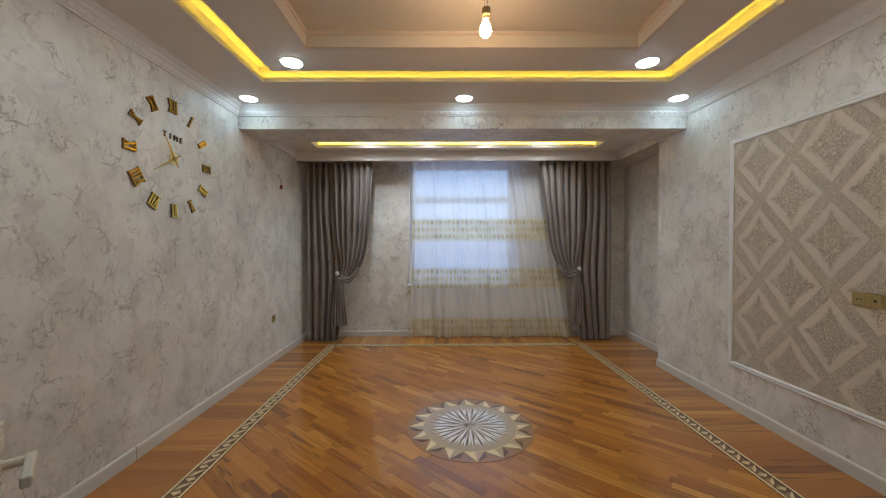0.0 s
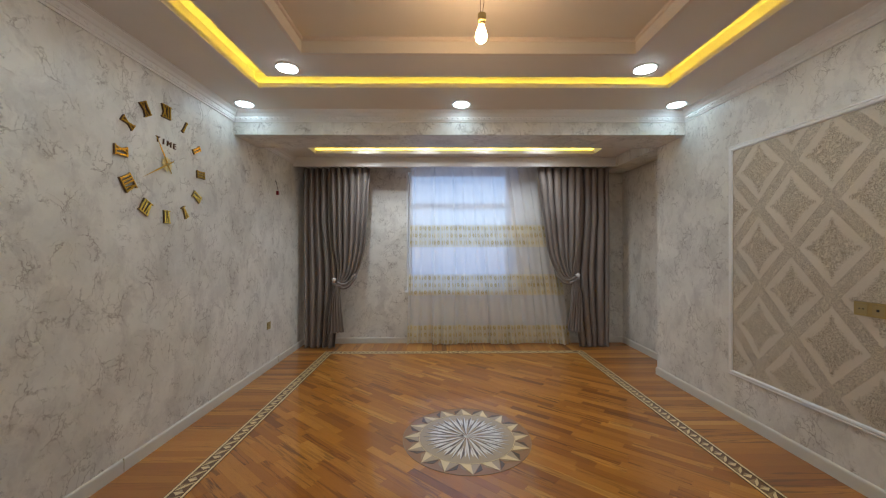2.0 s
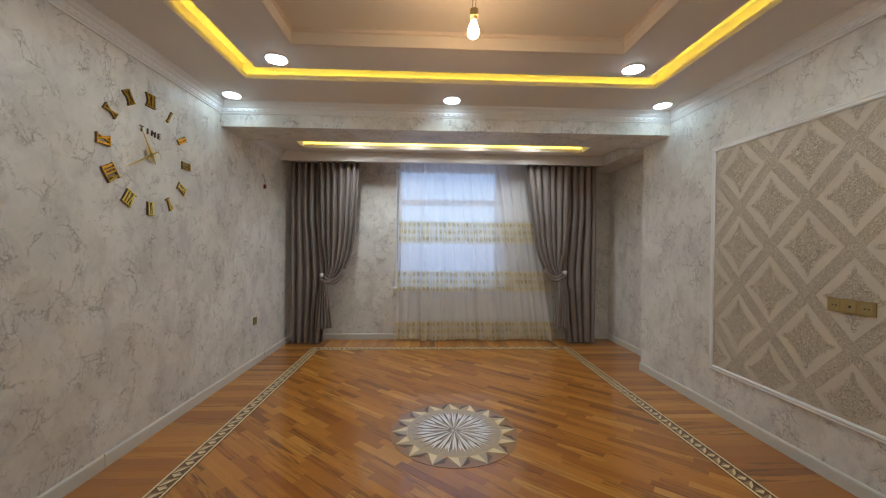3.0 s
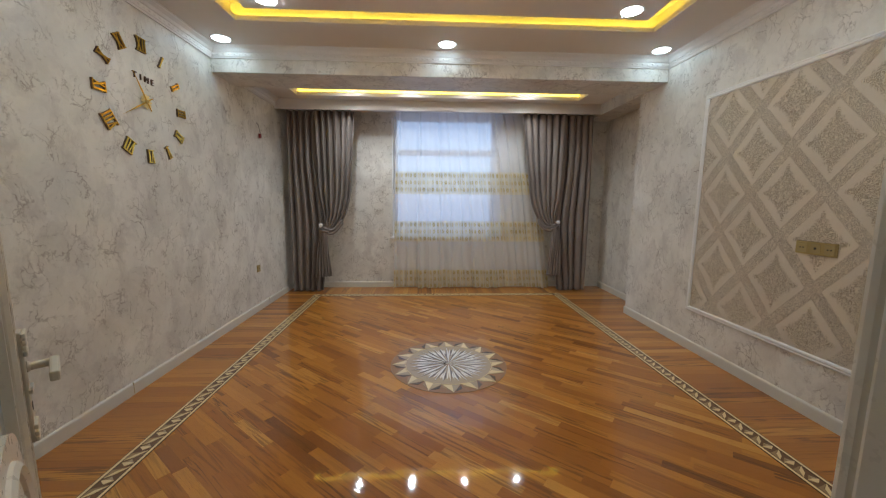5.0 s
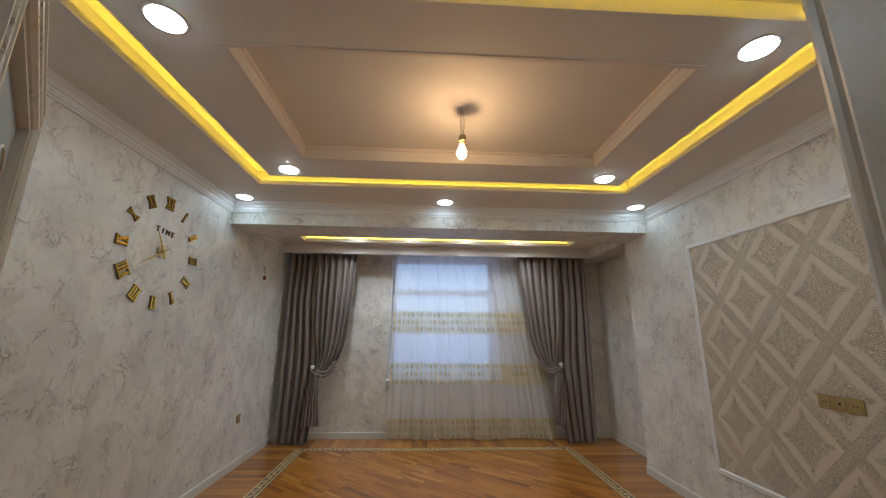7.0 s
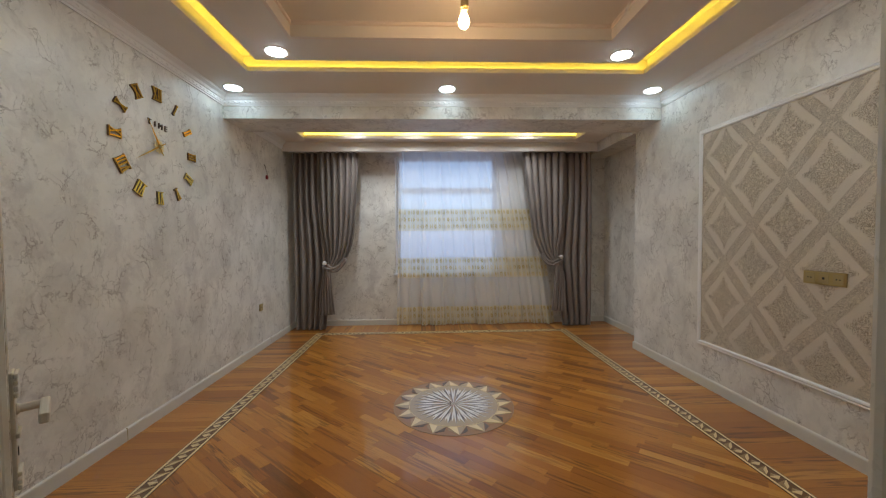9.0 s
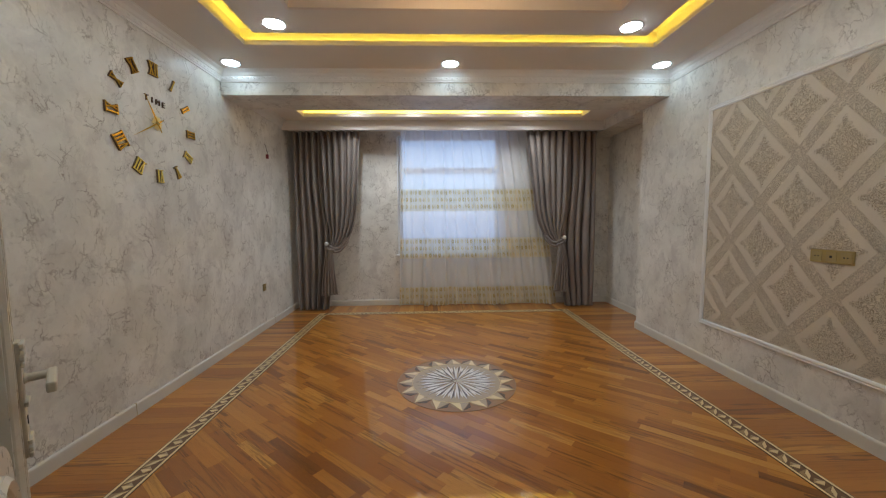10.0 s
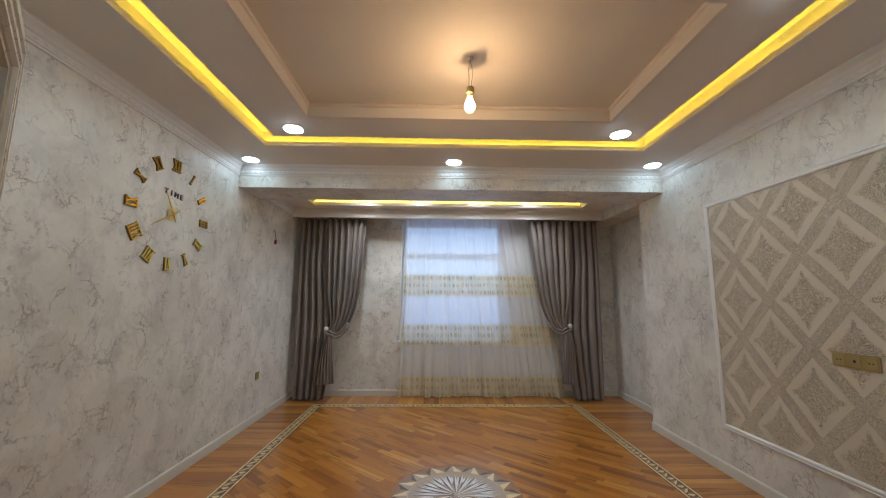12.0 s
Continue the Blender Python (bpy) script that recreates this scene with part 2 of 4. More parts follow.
M_PAPER = marble_paper("marble_wallpaper")
M_LATTICE = lattice_paper("lattice_wallpaper")
M_CEIL = paint("ceiling_paint", (0.78, 0.745, 0.70), 0.6, 0.035)
M_TRIM = paint("trim_paint", (0.80, 0.79, 0.77), 0.45, 0.03)
M_SKIRT = paint("skirting_paint", (0.64, 0.61, 0.54), 0.40, 0.05)
M_MOULD = paint("recess_moulding_paint", (0.78, 0.70, 0.64), 0.5, 0.03)
M_WOOD, M_WOOD_J = parquet("parquet_strip"), parquet("parquet_joined", island=True)
M_SUB = paint("joint_filler", (0.10, 0.045, 0.018), 0.6, 0.1)
M_PALE, M_MID, M_DARK = inlay("maple_inlay", (0.80, 0.62, 0.33), 0.15), inlay("oak_inlay", (0.34, 0.21, 0.095)), inlay("wenge_inlay", (0.085, 0.045, 0.016), 0.4)
M_STAR_L, M_STAR_D = inlay("silver_maple_inlay", (0.82, 0.77, 0.69), 0.10), inlay("grey_walnut_inlay", (0.10, 0.066, 0.048), 0.25)
M_WALNUT = inlay("walnut_inlay", (0.15, 0.068, 0.022), 0.25)
M_CHERRY = inlay("cherry_inlay", (0.30, 0.135, 0.045), 0.2)
M_FIELD = inlay("ash_inlay", (0.44, 0.32, 0.19), 0.15)
M_DRAPE = fabric("taupe_satin", (0.245, 0.205, 0.183))
M_SHEER = sheer_fabric("embroidered_voile")
M_GOLD = metal("mirror_gold", (0.86, 0.54, 0.09), 0.13)
M_BROWN = paint("dark_backing", (0.09, 0.045, 0.02), 0.5, 0.1)
M_PALE_GOLD = metal("pale_gold", (0.90, 0.76, 0.42), 0.3)
M_BRASS = metal("brushed_brass", (0.50, 0.39, 0.17), 0.34)
M_BRASS_P = paint("bronze_plastic", (0.40, 0.31, 0.13), 0.35, 0.05)
M_BLACK = paint("black_plastic", (0.02, 0.02, 0.02), 0.4, 0.05)
M_RED = paint("red_plastic", (0.24, 0.022, 0.022), 0.4, 0.05)
M_PVC = paint("white_pvc", (0.82, 0.83, 0.84), 0.3, 0.02)
M_GLASS, M_FROST = window_glass("window_glass"), frosted_glass("frosted_glass")
M_CREAM = paint("cream_lacquer", (0.78, 0.73, 0.63), 0.30, 0.04)
M_CARVE = carved("carved_cream", (0.68, 0.63, 0.53))
M_IVORY = paint("ivory_metal", (0.66, 0.61, 0.50), 0.35, 0.06)
M_SPOT = glow("led_white", (0.76, 0.91, 1.0), SPOT)
M_RING = glow("led_white_ring", (0.66, 0.88, 1.0), RING)
M_BAY = glow("led_white_bay", (0.92, 0.97, 1.0), BAY)
M_BULB = bulb_glass("bulb_warm", (1.0, 0.62, 0.30), BULB)
M_CORE = glow("bulb_filament", (1.0, 0.62, 0.30), BULB * 11)
M_COVE = glow("led_yellow", (1.0, 0.70, 0.06), COVE)
M_SLOT = glow("led_yellow_slot", (1.0, 0.66, 0.055), SLOT)
M_CLOTH_W = paint("pearl", (0.75, 0.73, 0.72), 0.25, 0.05)
M_HALL = paint("hall_paint", (0.66, 0.63, 0.58), 0.6, 0.04)


# ---- mesh helpers ----
def smooth(me, on=True):
    me.polygons.foreach_set("use_smooth", [on] * len(me.polygons))


def part(name, bm, material, parent=None, label="", soft=False):
    """Links a bmesh as one mesh object, under a thing or a part."""
    me = bpy.data.meshes.new(name)
    bm.normal_update()
    bm.to_mesh(me)
    bm.free()
    me.materials.append(material)
    if soft:
        smooth(me)
    ob = new(name, me)
    if parent is not None:
        ob.parent = parent
    if label:
        ob["label"] = label
    return ob


def thing(name, label, category, at=(0, 0, 0), group="", kind=""):
    ob = new(name)
    ob.empty_display_size = 0.05
    ob.location = at
    return tagged(ob, label, category, group, kind)


def box(bm, x0, x1, y0, y1, z0, z1, bevel=0.0):
    m = Matrix.LocRotScale(((x0 + x1) / 2, (y0 + y1) / 2, (z0 + z1) / 2), None, (abs(x1 - x0), abs(y1 - y0), abs(z1 - z0)))
    made = bmesh.ops.create_cube(bm, size=1, matrix=m)["verts"]
    if bevel:
        es = {e for v in made for e in v.link_edges}
        bmesh.ops.bevel(bm, geom=list(es), offset=bevel, segments=2, affect="EDGES", profile=0.5)
    return bm


def boxes(*rows, bevel=0.0):
    bm = bmesh.new()
    for r in rows:
        box(bm, *r, bevel=bevel)
    return bm


def prism(bm, points, z0, z1, m=None):
    """A flat outline raised from z0 to z1; m puts it in place."""
    m = m or Matrix()
    lo = [bm.verts.new(m @ Vector((x, y, z0))) for x, y in points]
    hi = [bm.verts.new(m @ Vector((x, y, z1))) for x, y in points]
    k = len(points)
    bm.faces.new(lo[::-1])
    bm.faces.new(hi)
    for i in range(k):
        bm.faces.new((lo[i], lo[(i + 1) % k], hi[(i + 1) % k], hi[i]))
    return bm


def sweep(bm, profile, path, closed=False, up=Vector((0, 0, 1))):
    """A profile (out, up) drawn along a level path, mitred at its corners; out is to the right of the way."""
    pts = [Vector(p) for p in path]
    n = len(pts)
    rings = []
    for i, p in enumerate(pts):
        a = (p - pts[i - 1]).normalized() if (closed or i > 0) else None
        b = (pts[(i + 1) % n] - p).normalized() if (closed or i < n - 1) else None
        a, b = a or b, b or a
        na, nb = a.cross(up), b.cross(up)
        out = (na + nb).normalized()
        out /= max(0.3, out.dot(na))
        rings.append([bm.verts.new(p + out * o + up * h) for o, h in profile])
    for i in range(n if closed else n - 1):
        r, s = rings[i], rings[(i + 1) % n]
        for j in range(len(profile) - 1):
            bm.faces.new((r[j], s[j], s[j + 1], r[j + 1]))
    return bm


def lathe(bm, profile, centre, axis="z", segs=24):
    """A turned shape: profile of (radius, along)."""
    turn = {"z": Matrix(), "x": Matrix.Rotation(radians(90), 4, "Y"), "y": Matrix.Rotation(radians(-90), 4, "X")}[axis]
    m = Matrix.Translation(centre) @ turn
    rings = [[bm.verts.new(m @ Vector((r * math.cos(2 * math.pi * k / segs), r * math.sin(2 * math.pi * k / segs), h))) for k in range(segs)] for r, h in profile]
    for a, b in zip(rings, rings[1:]):
        for k in range(segs):
            bm.faces.new((a[k], a[(k + 1) % segs], b[(k + 1) % segs], b[k]))
    bm.faces.new(rings[0][::-1])
    bm.faces.new(rings[-1])
    return bm


def tube(bm, points, radius, segs=8):
    pts = [Vector(p) for p in points]
    rings = []
    for i, p in enumerate(pts):
        d = (pts[min(i + 1, len(pts) - 1)] - pts[max(i - 1, 0)]).normalized()
        a = d.orthogonal().normalized()
        b = d.cross(a)
        rings.append([bm.verts.new(p + radius * (math.cos(2 * math.pi * k / segs) * a + math.sin(2 * math.pi * k / segs) * b)) for k in range(segs)])
    for r, s in zip(rings, rings[1:]):
        near = min(range(segs), key=lambda o: (s[o].co - r[0].co).length)
        for k in range(segs):
            bm.faces.new((r[k], r[(k + 1) % segs], s[(k + 1 + near) % segs], s[(k + near) % segs]))
    bm.faces.new(rings[0][::-1])
    bm.faces.new(rings[-1])
    return bm


def structure(name, bm, material, label, category, soft=False):
    return tagged(part(name, bm, material, soft=soft), label, category, kind="structure")


# ---- walls ----
structure("wall_west", boxes((XW - 0.2, XW, HALL_S - 0.2, YN + 0.25, -0.1, 3.1)), M_PAPER, "long wall papered in pale grey marble pattern", "wall")
structure("wall_east", boxes((XE, XN + 0.2, YS, YP, -0.1, 3.1)), M_PAPER, "thick wall papered in pale grey marble pattern", "wall")
structure("wall_niche", boxes((XN, XN + 0.2, YP, YN + 0.25, -0.1, 3.1)), M_PAPER, "recessed wall beside the window, marble-patterned paper", "wall")
WX0, WX1, WZ0, WZ1 = 1.55, 3.10, 0.80, 2.60
structure("wall_north", boxes((XW, WX0, YN, YN + 0.25, -0.1, 3.1), (WX1, XN, YN, YN + 0.25, -0.1, 3.1), (WX0, WX1, YN, YN + 0.25, -0.1, WZ0), (WX0, WX1, YN, YN + 0.25, WZ1, 3.1)), M_PAPER, "window wall papered in pale marble pattern", "wall")
DX0, DX1, DZ = 1.60, 2.378, 2.04
structure("wall_south", boxes((XW, DX0 - 0.03, 0.03, YS, -0.1, 3.1), (DX1 + 0.03, XN + 0.2, 0.03, YS, -0.1, 3.1), (DX0 - 0.03, DX1 + 0.03, 0.03, YS, DZ + 0.03, 3.1)), M_PAPER, "entrance wall with a doorway, marble-patterned paper", "wall")
# unseen hallway box behind the camera, added to keep the sky's light out
structure("wall_hall", boxes((3.6, 3.8, HALL_S, 0.03, -0.1, 3.1), (XW, 3.8, HALL_S - 0.2, HALL_S, -0.1, 3.1)), M_HALL, "plain pale walls added out of view to close the hallway outside", "wall")
structure("ceiling_hall", boxes((XW, 3.8, HALL_S, 0.03, 2.6, 2.7)), M_CEIL, "plain white ceiling added out of view over the hallway", "ceiling")

# ---- ceiling: ring, light slot, floating panel with a recess, window bay ----
RX0, RX1, RY0, RY1 = 0.49, 3.985, 1.07, 3.27      # inner edge of the ring
PX0, PX1, PY0, PY1 = 0.66, 3.80, 1.245, 3.06       # floating panel
CX0, CX1, CY0, CY1 = 1.065, 3.405, 1.55, 2.71     # recess in the panel
bm = bmesh.new()
ZT = 3.06
for a in ((XW, RX0, YS, YB), (RX1, XE, YS, YB), (RX0, RX1, YS, RY0), (RX0, RX1, RY1, YB)):
    box(bm, *a, Z1, Z1 + 0.04)
LEDGE = 0.06
for a in ((XW, RX0 - LEDGE, YS, YB), (RX1 + LEDGE, XE, YS, YB), (RX0 - LEDGE, RX1 + LEDGE, YS, RY0 - LEDGE), (RX0 - LEDGE, RX1 + LEDGE, RY1 + LEDGE, YB)):
    box(bm, *a, Z1 + 0.04, ZT)
box(bm, RX0 - LEDGE, RX1 + LEDGE, RY0 - LEDGE, RY1 + LEDGE, ZSLOT + 0.03, ZT)
for a in ((PX0, CX0, PY0, PY1), (CX1, PX1, PY0, PY1), (CX0, CX1, PY0, CY0), (CX0, CX1, CY1, PY1)):
    box(bm, *a, Z1 - 0.004, Z1 + 0.05)
    box(bm, a[0] if a[0] != PX0 else PX0 + 0.06, a[1] if a[1] != PX1 else PX1 - 0.06, a[2] if a[2] != PY0 else PY0 + 0.06, a[3] if a[3] != PY1 else PY1 - 0.06, Z1 + 0.05, ZSLOT + 0.03)
box(bm, CX0 - 0.01, CX1 + 0.01, CY0 - 0.01, CY1 + 0.01, ZREC, ZSLOT + 0.03)
# window bay: level ceiling with a light slot, lowered strip for the curtains
SX0, SX1, SY0, SY1 = 0.35, 4.12, 4.82, 5.12
for a in ((XW, SX0, YP, 5.30), (SX1, XE, YP, 5.30), (SX0, SX1, YP, SY0), (SX0, SX1, SY1, 5.30)):
    box(bm, *a, ZBAY, 2.86)
box(bm, SX0, SX1, SY0, SY1, 2.815, 2.86)
box(bm, XW, XE, 5.30, YN, 2.66, 2.86)
box(bm, XW, XE, YP, YN, 2.86, ZT)
structure("ceiling", bm, M_CEIL, "white stepped plasterboard ceiling with a recessed centre and light slots", "ceiling")
structure("ceiling_niche", boxes((XE, XN, YP, YN, ZBEAM, ZT)), M_PAPER, "lowered papered box over the window niche", "ceiling")
structure("beam", boxes((XW, XE, YB, YP, ZBEAM, ZT)), M_PAPER, "deep papered beam across the room before the window bay", "beam")

# moulded rim of the recess
bm = bmesh.new()
rim = [(0, -0.008), (-0.022, -0.008), (-0.03, 0.004), (-0.016, 0.012), (-0.016, 0.03), (-0.008, 0.036), (-0.008, 0.075), (0.012, 0.085), (0.012, ZREC - Z1)]
sweep(bm, rim, [(CX0, CY0, Z1), (CX0, CY1, Z1), (CX1, CY1, Z1), (CX1, CY0, Z1)], closed=True)
structure("trim_recess", bm, M_MOULD, "stepped plaster moulding round the ceiling recess", "moulding")


def cornice(name, path, closed=False, height=0.105, reach=0.075):
    """Plaster crown with a carved frieze; the room lies to the right of the way."""
    bm = bmesh.new()
    h, r = height, reach
    prof = [(0, -h), (0.012, -h), (0.014, -h * 0.88), (0.020, -h * 0.84), (0.022, -h * 0.52), (0.030, -h * 0.46), (0.040, -h * 0.28), (0.056, -h * 0.16), (r - 0.010, -h * 0.10), (r - 0.008, -h * 0.04), (r, -h * 0.03), (r, 0)]
    sweep(bm, prof, path, closed)
    # frieze of small leaf scrolls
    pts = [Vector(p) for p in path]
    for a, b in zip(pts, pts[1:]):
        d = (b - a)
        ln = d.length
        d.normalize()
        out = d.cross(Vector((0, 0, 1)))
        k = int(ln / 0.052)
        for i in range(k):
            c = a + d * ((i + 0.5) * ln / k) + out * 0.022 - Vector((0, 0, h * 0.68))
            s = 1 if i % 2 else -1
            q = [c + d * (0.021 * x) + Vector((0, 0, 0.013 * y * s)) for x, y in ((-1, -0.6), (0.1, -1), (1, 0.4), (0.2, 0.9), (-0.5, 0.3))]
            lo = [bm.verts.new(v) for v in q]
            tip = bm.verts.new(c + out * 0.007)
            for j in range(5):
                bm.faces.new((lo[j], lo[(j + 1) % 5], tip))
    bm.normal_update()
    return structure(name, bm, M_TRIM, "white carved plaster cornice under the ceiling", "cornice")


cornice("trim_cornice_west", [(XW, YS, Z1), (XW, YB, Z1)])
cornice("trim_cornice_beam", [(XW, YB, Z1), (XE, YB, Z1)])
cornice("trim_cornice_east", [(XE, YB, Z1), (XE, YS, Z1)])
cornice("trim_cornice_south", [(XE, YS, Z1), (XW, YS, Z1)])
cornice("trim_cornice_bay", [(XW, YP, ZBAY), (XW, 5.30, ZBAY)])
structure("trim_pelmet", boxes((XW, XE, 5.285, 5.30, 2.585, ZBAY), bevel=0.003), M_CEIL, "white pelmet board that hides the curtain rails", "pelmet")


def skirting(name, path):
    bm = bmesh.new()
    sweep(bm, [(0, 0.088), (0.004, 0.088), (0.008, 0.083), (0.011, 0.076), (0.012, 0.066), (0.012, 0.0)], path)
    return structure(name, bm, M_SKIRT, "pale painted skirting board", "skirting board")


skirting("baseboard_west", [(XW, YS, 0), (XW, YN, 0), (XN, YN, 0), (XN, YP, 0), (XE, YP, 0), (XE, YS, 0), (DX1 + 0.09, YS, 0)])
for yj in (2.517, 4.78):
    structure("baseboard_joint", boxes((XW, XW + 0.0128, yj, yj + 0.004, 0.0, 0.0885)), M_BRASS_P, "thin open joint in the skirting board", "joint")
skirting("baseboard_south", [(DX0 - 0.09, YS, 0), (XW, YS, 0)])

# framed wallpaper panel on the east wall
NY0, NY1, NZ0, NZ1 = 0.62, 3.23, 0.39, 2.27
structure("wall_panel", boxes((XE - 0.005, XE - 0.001, NY0 + 0.02, NY1 - 0.02, NZ0 + 0.02, NZ1 - 0.02)), M_LATTICE, "beige embossed lattice wallpaper in a framed field", "wallpaper panel")
bm = bmesh.new()
sweep(bm, [(-0.022, 0.001), (-0.022, 0.010), (-0.012, 0.016), (-0.006, 0.012), (0.004, 0.018), (0.014, 0.016), (0.020, 0.008), (0.020, 0.001)], [(XE, NY1, NZ0), (XE, NY1, NZ1), (XE, NY0, NZ1), (XE, NY0, NZ0)], closed=True, up=Vector((-1, 0, 0)))
structure("trim_panel", bm, M_TRIM, "slim white moulding framing the wallpaper panel", "moulding")

# ---- window ----
win = tagged(new("window_1"), "white plastic window with a fixed upper light", "window", kind="structure")
bm = boxes((WX0, WX0 + 0.045, YN + 0.10, YN + 0.17, WZ0, WZ1), (WX1 - 0.045, WX1, YN + 0.10, YN + 0.17, WZ0, WZ1), (WX0 + 0.07, WX1 - 0.045, YN + 0.10, YN + 0.17, WZ0, WZ0 + 0.045), (WX0 + 0.07, WX1 - 0.045, YN + 0.10, YN + 0.17, WZ1 - 0.045, WZ1), bevel=0.006)
part("window_frame", bm, M_PVC, win)
part("transom", boxes((WX0 + 0.07, WX1 - 0.045, YN + 0.10, YN + 0.17, 2.048, 2.134), bevel=0.006), M_PVC, win)
for a in ((WX0 + 0.045, WX1 - 0.045, WZ0 + 0.045, 2.05), (WX0 + 0.045, WX1 - 0.045, 2.132, WZ1 - 0.045)):
    p = part("pane", boxes((a[0], a[1], YN + 0.132, YN + 0.138, a[2], a[3])), M_GLASS, win)
    p.visible_shadow = False
part("reveal_trim", boxes((WX0 - 0.028, WX0 - 0.006, YN - 0.012, YN, WZ0, WZ1 - 0.02), bevel=0.003), M_PVC, win)
part("window_sill", boxes((WX0 - 0.05, WX1 + 0.05, YN - 0.08, YN + 0.10, WZ0 - 0.03, WZ0 + 0.002), bevel=0.008), M_PVC, win, "white window sill")

# ---- doorway and open door leaf ----
door = tagged(new("door_1"), "cream carved door with frosted glass, standing open", "door", kind="structure")
part("door_jamb", boxes((DX1, DX1 + 0.03, 0.03, YS, 0, DZ), (DX1 - 0.010, DX1, 0.06, 0.14, 0, DZ), bevel=0.004), M_CREAM, door)
part("door_jamb", boxes((DX0 - 0.03, DX0, 0.03, YS, 0, DZ), (DX0, DX0 + 0.02, 0.10, 0.19, 0, DZ), bevel=0.004), M_CREAM, door)
part("door_head", boxes((DX0 - 0.03, DX1 + 0.03, 0.03, YS, DZ, DZ + 0.03), bevel=0.004), M_CREAM, door)
for x0, x1 in ((DX0 - 0.09, DX0 - 0.004), (DX1 + 0.004, DX1 + 0.09)):
    part("architrave", boxes((x0, x1, YS, YS + 0.018, 0, DZ + 0.09), bevel=0.006), M_CREAM, door)
part("architrave", boxes((DX0 - 0.004, DX1 + 0.004, YS, YS + 0.018, DZ + 0.004, DZ + 0.09), bevel=0.006), M_CREAM, door)

LW, LH, LT = 0.75, 2.0, 0.042
leaf = new("door_leaf")
leaf.parent = door
leaf.matrix_local = pose(1.63, 0.262, 0.008, 0, 0, 90 + 44.0)
# the leaf's own frame: x from hinge to lock edge, face seen from the doorway at -y
rail_h = 0.80
def lower_top(x):
    """Top edge of the lower field: an arch between the stiles."""
    s = (x - LW / 2) / (LW / 2 - 0.13)
    return rail_h + 0.17 * math.sqrt(max(0.0, 1 - s * s))
def face(name, points, y0, y1, material, label=""):
    bm = bmesh.new()
    m = Matrix(((1, 0, 0, 0), (0, 0, 1, 0), (0, 1, 0, 0), (0, 0, 0, 1)))
    prism(bm, points, y0, y1, m)
    bmesh.ops.recalc_face_normals(bm, faces=bm.faces)
    return part(name, bm, material, leaf, label)
face("stile", [(0, 0), (0.13, 0), (0.13, LH), (0, LH)], -LT / 2, LT / 2, M_CREAM)
face("stile", [(LW - 0.13, 0), (LW, 0), (LW, LH), (LW - 0.13, LH)], -LT / 2, LT / 2, M_CREAM)
face("rail", [(0.13, LH - 0.14), (LW - 0.13, LH - 0.14), (LW - 0.13, LH), (0.13, LH)], -LT / 2, LT / 2, M_CREAM)
arch = [(0.13 + (LW - 0.26) * k / 20, lower_top(0.13 + (LW - 0.26) * k / 20)) for k in range(21)]
face("lower_panel", [(0.13, 0), (LW - 0.13, 0)] + arch[::-1], -LT / 2, LT / 2, M_CREAM)
face("glass", [(0.13, rail_h), (LW - 0.13, rail_h), (LW - 0.13, LH - 0.14), (0.13, LH - 0.14)], -0.004, 0.004, M_FROST, "frosted glass with raised scrollwork")
for k, (inset, width, mat) in enumerate(((0.018, 0.016, M_CREAM), (0.045, 0.022, M_CARVE), (0.075, 0.012, M_CREAM))):
    bm = bmesh.new()
    w = width
    pts = [(0.13 - inset, -LT / 2, 0.12), (LW - 0.13 + inset, -LT / 2, 0.12), (LW - 0.13 + inset, -LT / 2, LH - 0.14 + inset), (0.13 - inset, -LT / 2, LH - 0.14 + inset)]
    sweep(bm, [(-w / 2, 0), (-w / 2, 0.004), (-w / 4, 0.011), (w / 4, 0.011), (w / 2, 0.004), (w / 2, 0)], pts, closed=True, up=Vector((0, -1, 0)))
    part("moulding", bm, mat, leaf, "carved gilt-worn moulding" if mat is M_CARVE else "")
for rr, mat in ((1.0, M_CREAM), (0.80, M_CARVE), (0.55, M_CREAM), (0.34, M_CARVE)):
    bm = bmesh.new()
    pts = []
    for k in range(25):
        a = math.pi * k / 24
        pts.append((LW / 2 - math.cos(a) * 0.235 * rr, -LT / 2, 0.62 + math.sin(a) * (0.30 * rr)))
    pts = [(pts[0][0], -LT / 2, 0.16 + 0.18 * (1 - rr))] + pts + [(pts[-1][0], -LT / 2, 0.16 + 0.18 * (1 - rr))]
    sweep(bm, [(-0.012, 0), (-0.010, 0.006), (0, 0.012), (0.010, 0.006), (0.012, 0)], pts, up=Vector((0, -1, 0)))
    part("arch_moulding", bm, mat, leaf, "arched carved moulding")
# raised scrolls on the glass
for cx, cz, s in ((LW / 2, 1.50, 1.0), (LW / 2, 1.15, 0.7), (LW / 2 + 0.12, 0.98, 0.6), (LW / 2 - 0.12, 0.98, 0.6), (LW / 2 + 0.13, 1.70, 0.7), (LW / 2 - 0.13, 1.70, 0.7)):
    bm = bmesh.new()
    for sg in (-1, 1):
        tube(bm, [(cx + sg * s * 0.10 * (1 - k / 22) * math.cos(k * 0.42), -0.0055, cz + s * 0.10 * (1 - k / 22) * math.sin(k * 0.42) + 0.02 * sg) for k in range(20)], 0.0028, 5)
    part("scroll", bm, M_IVORY, leaf, "raised scroll on the glass")
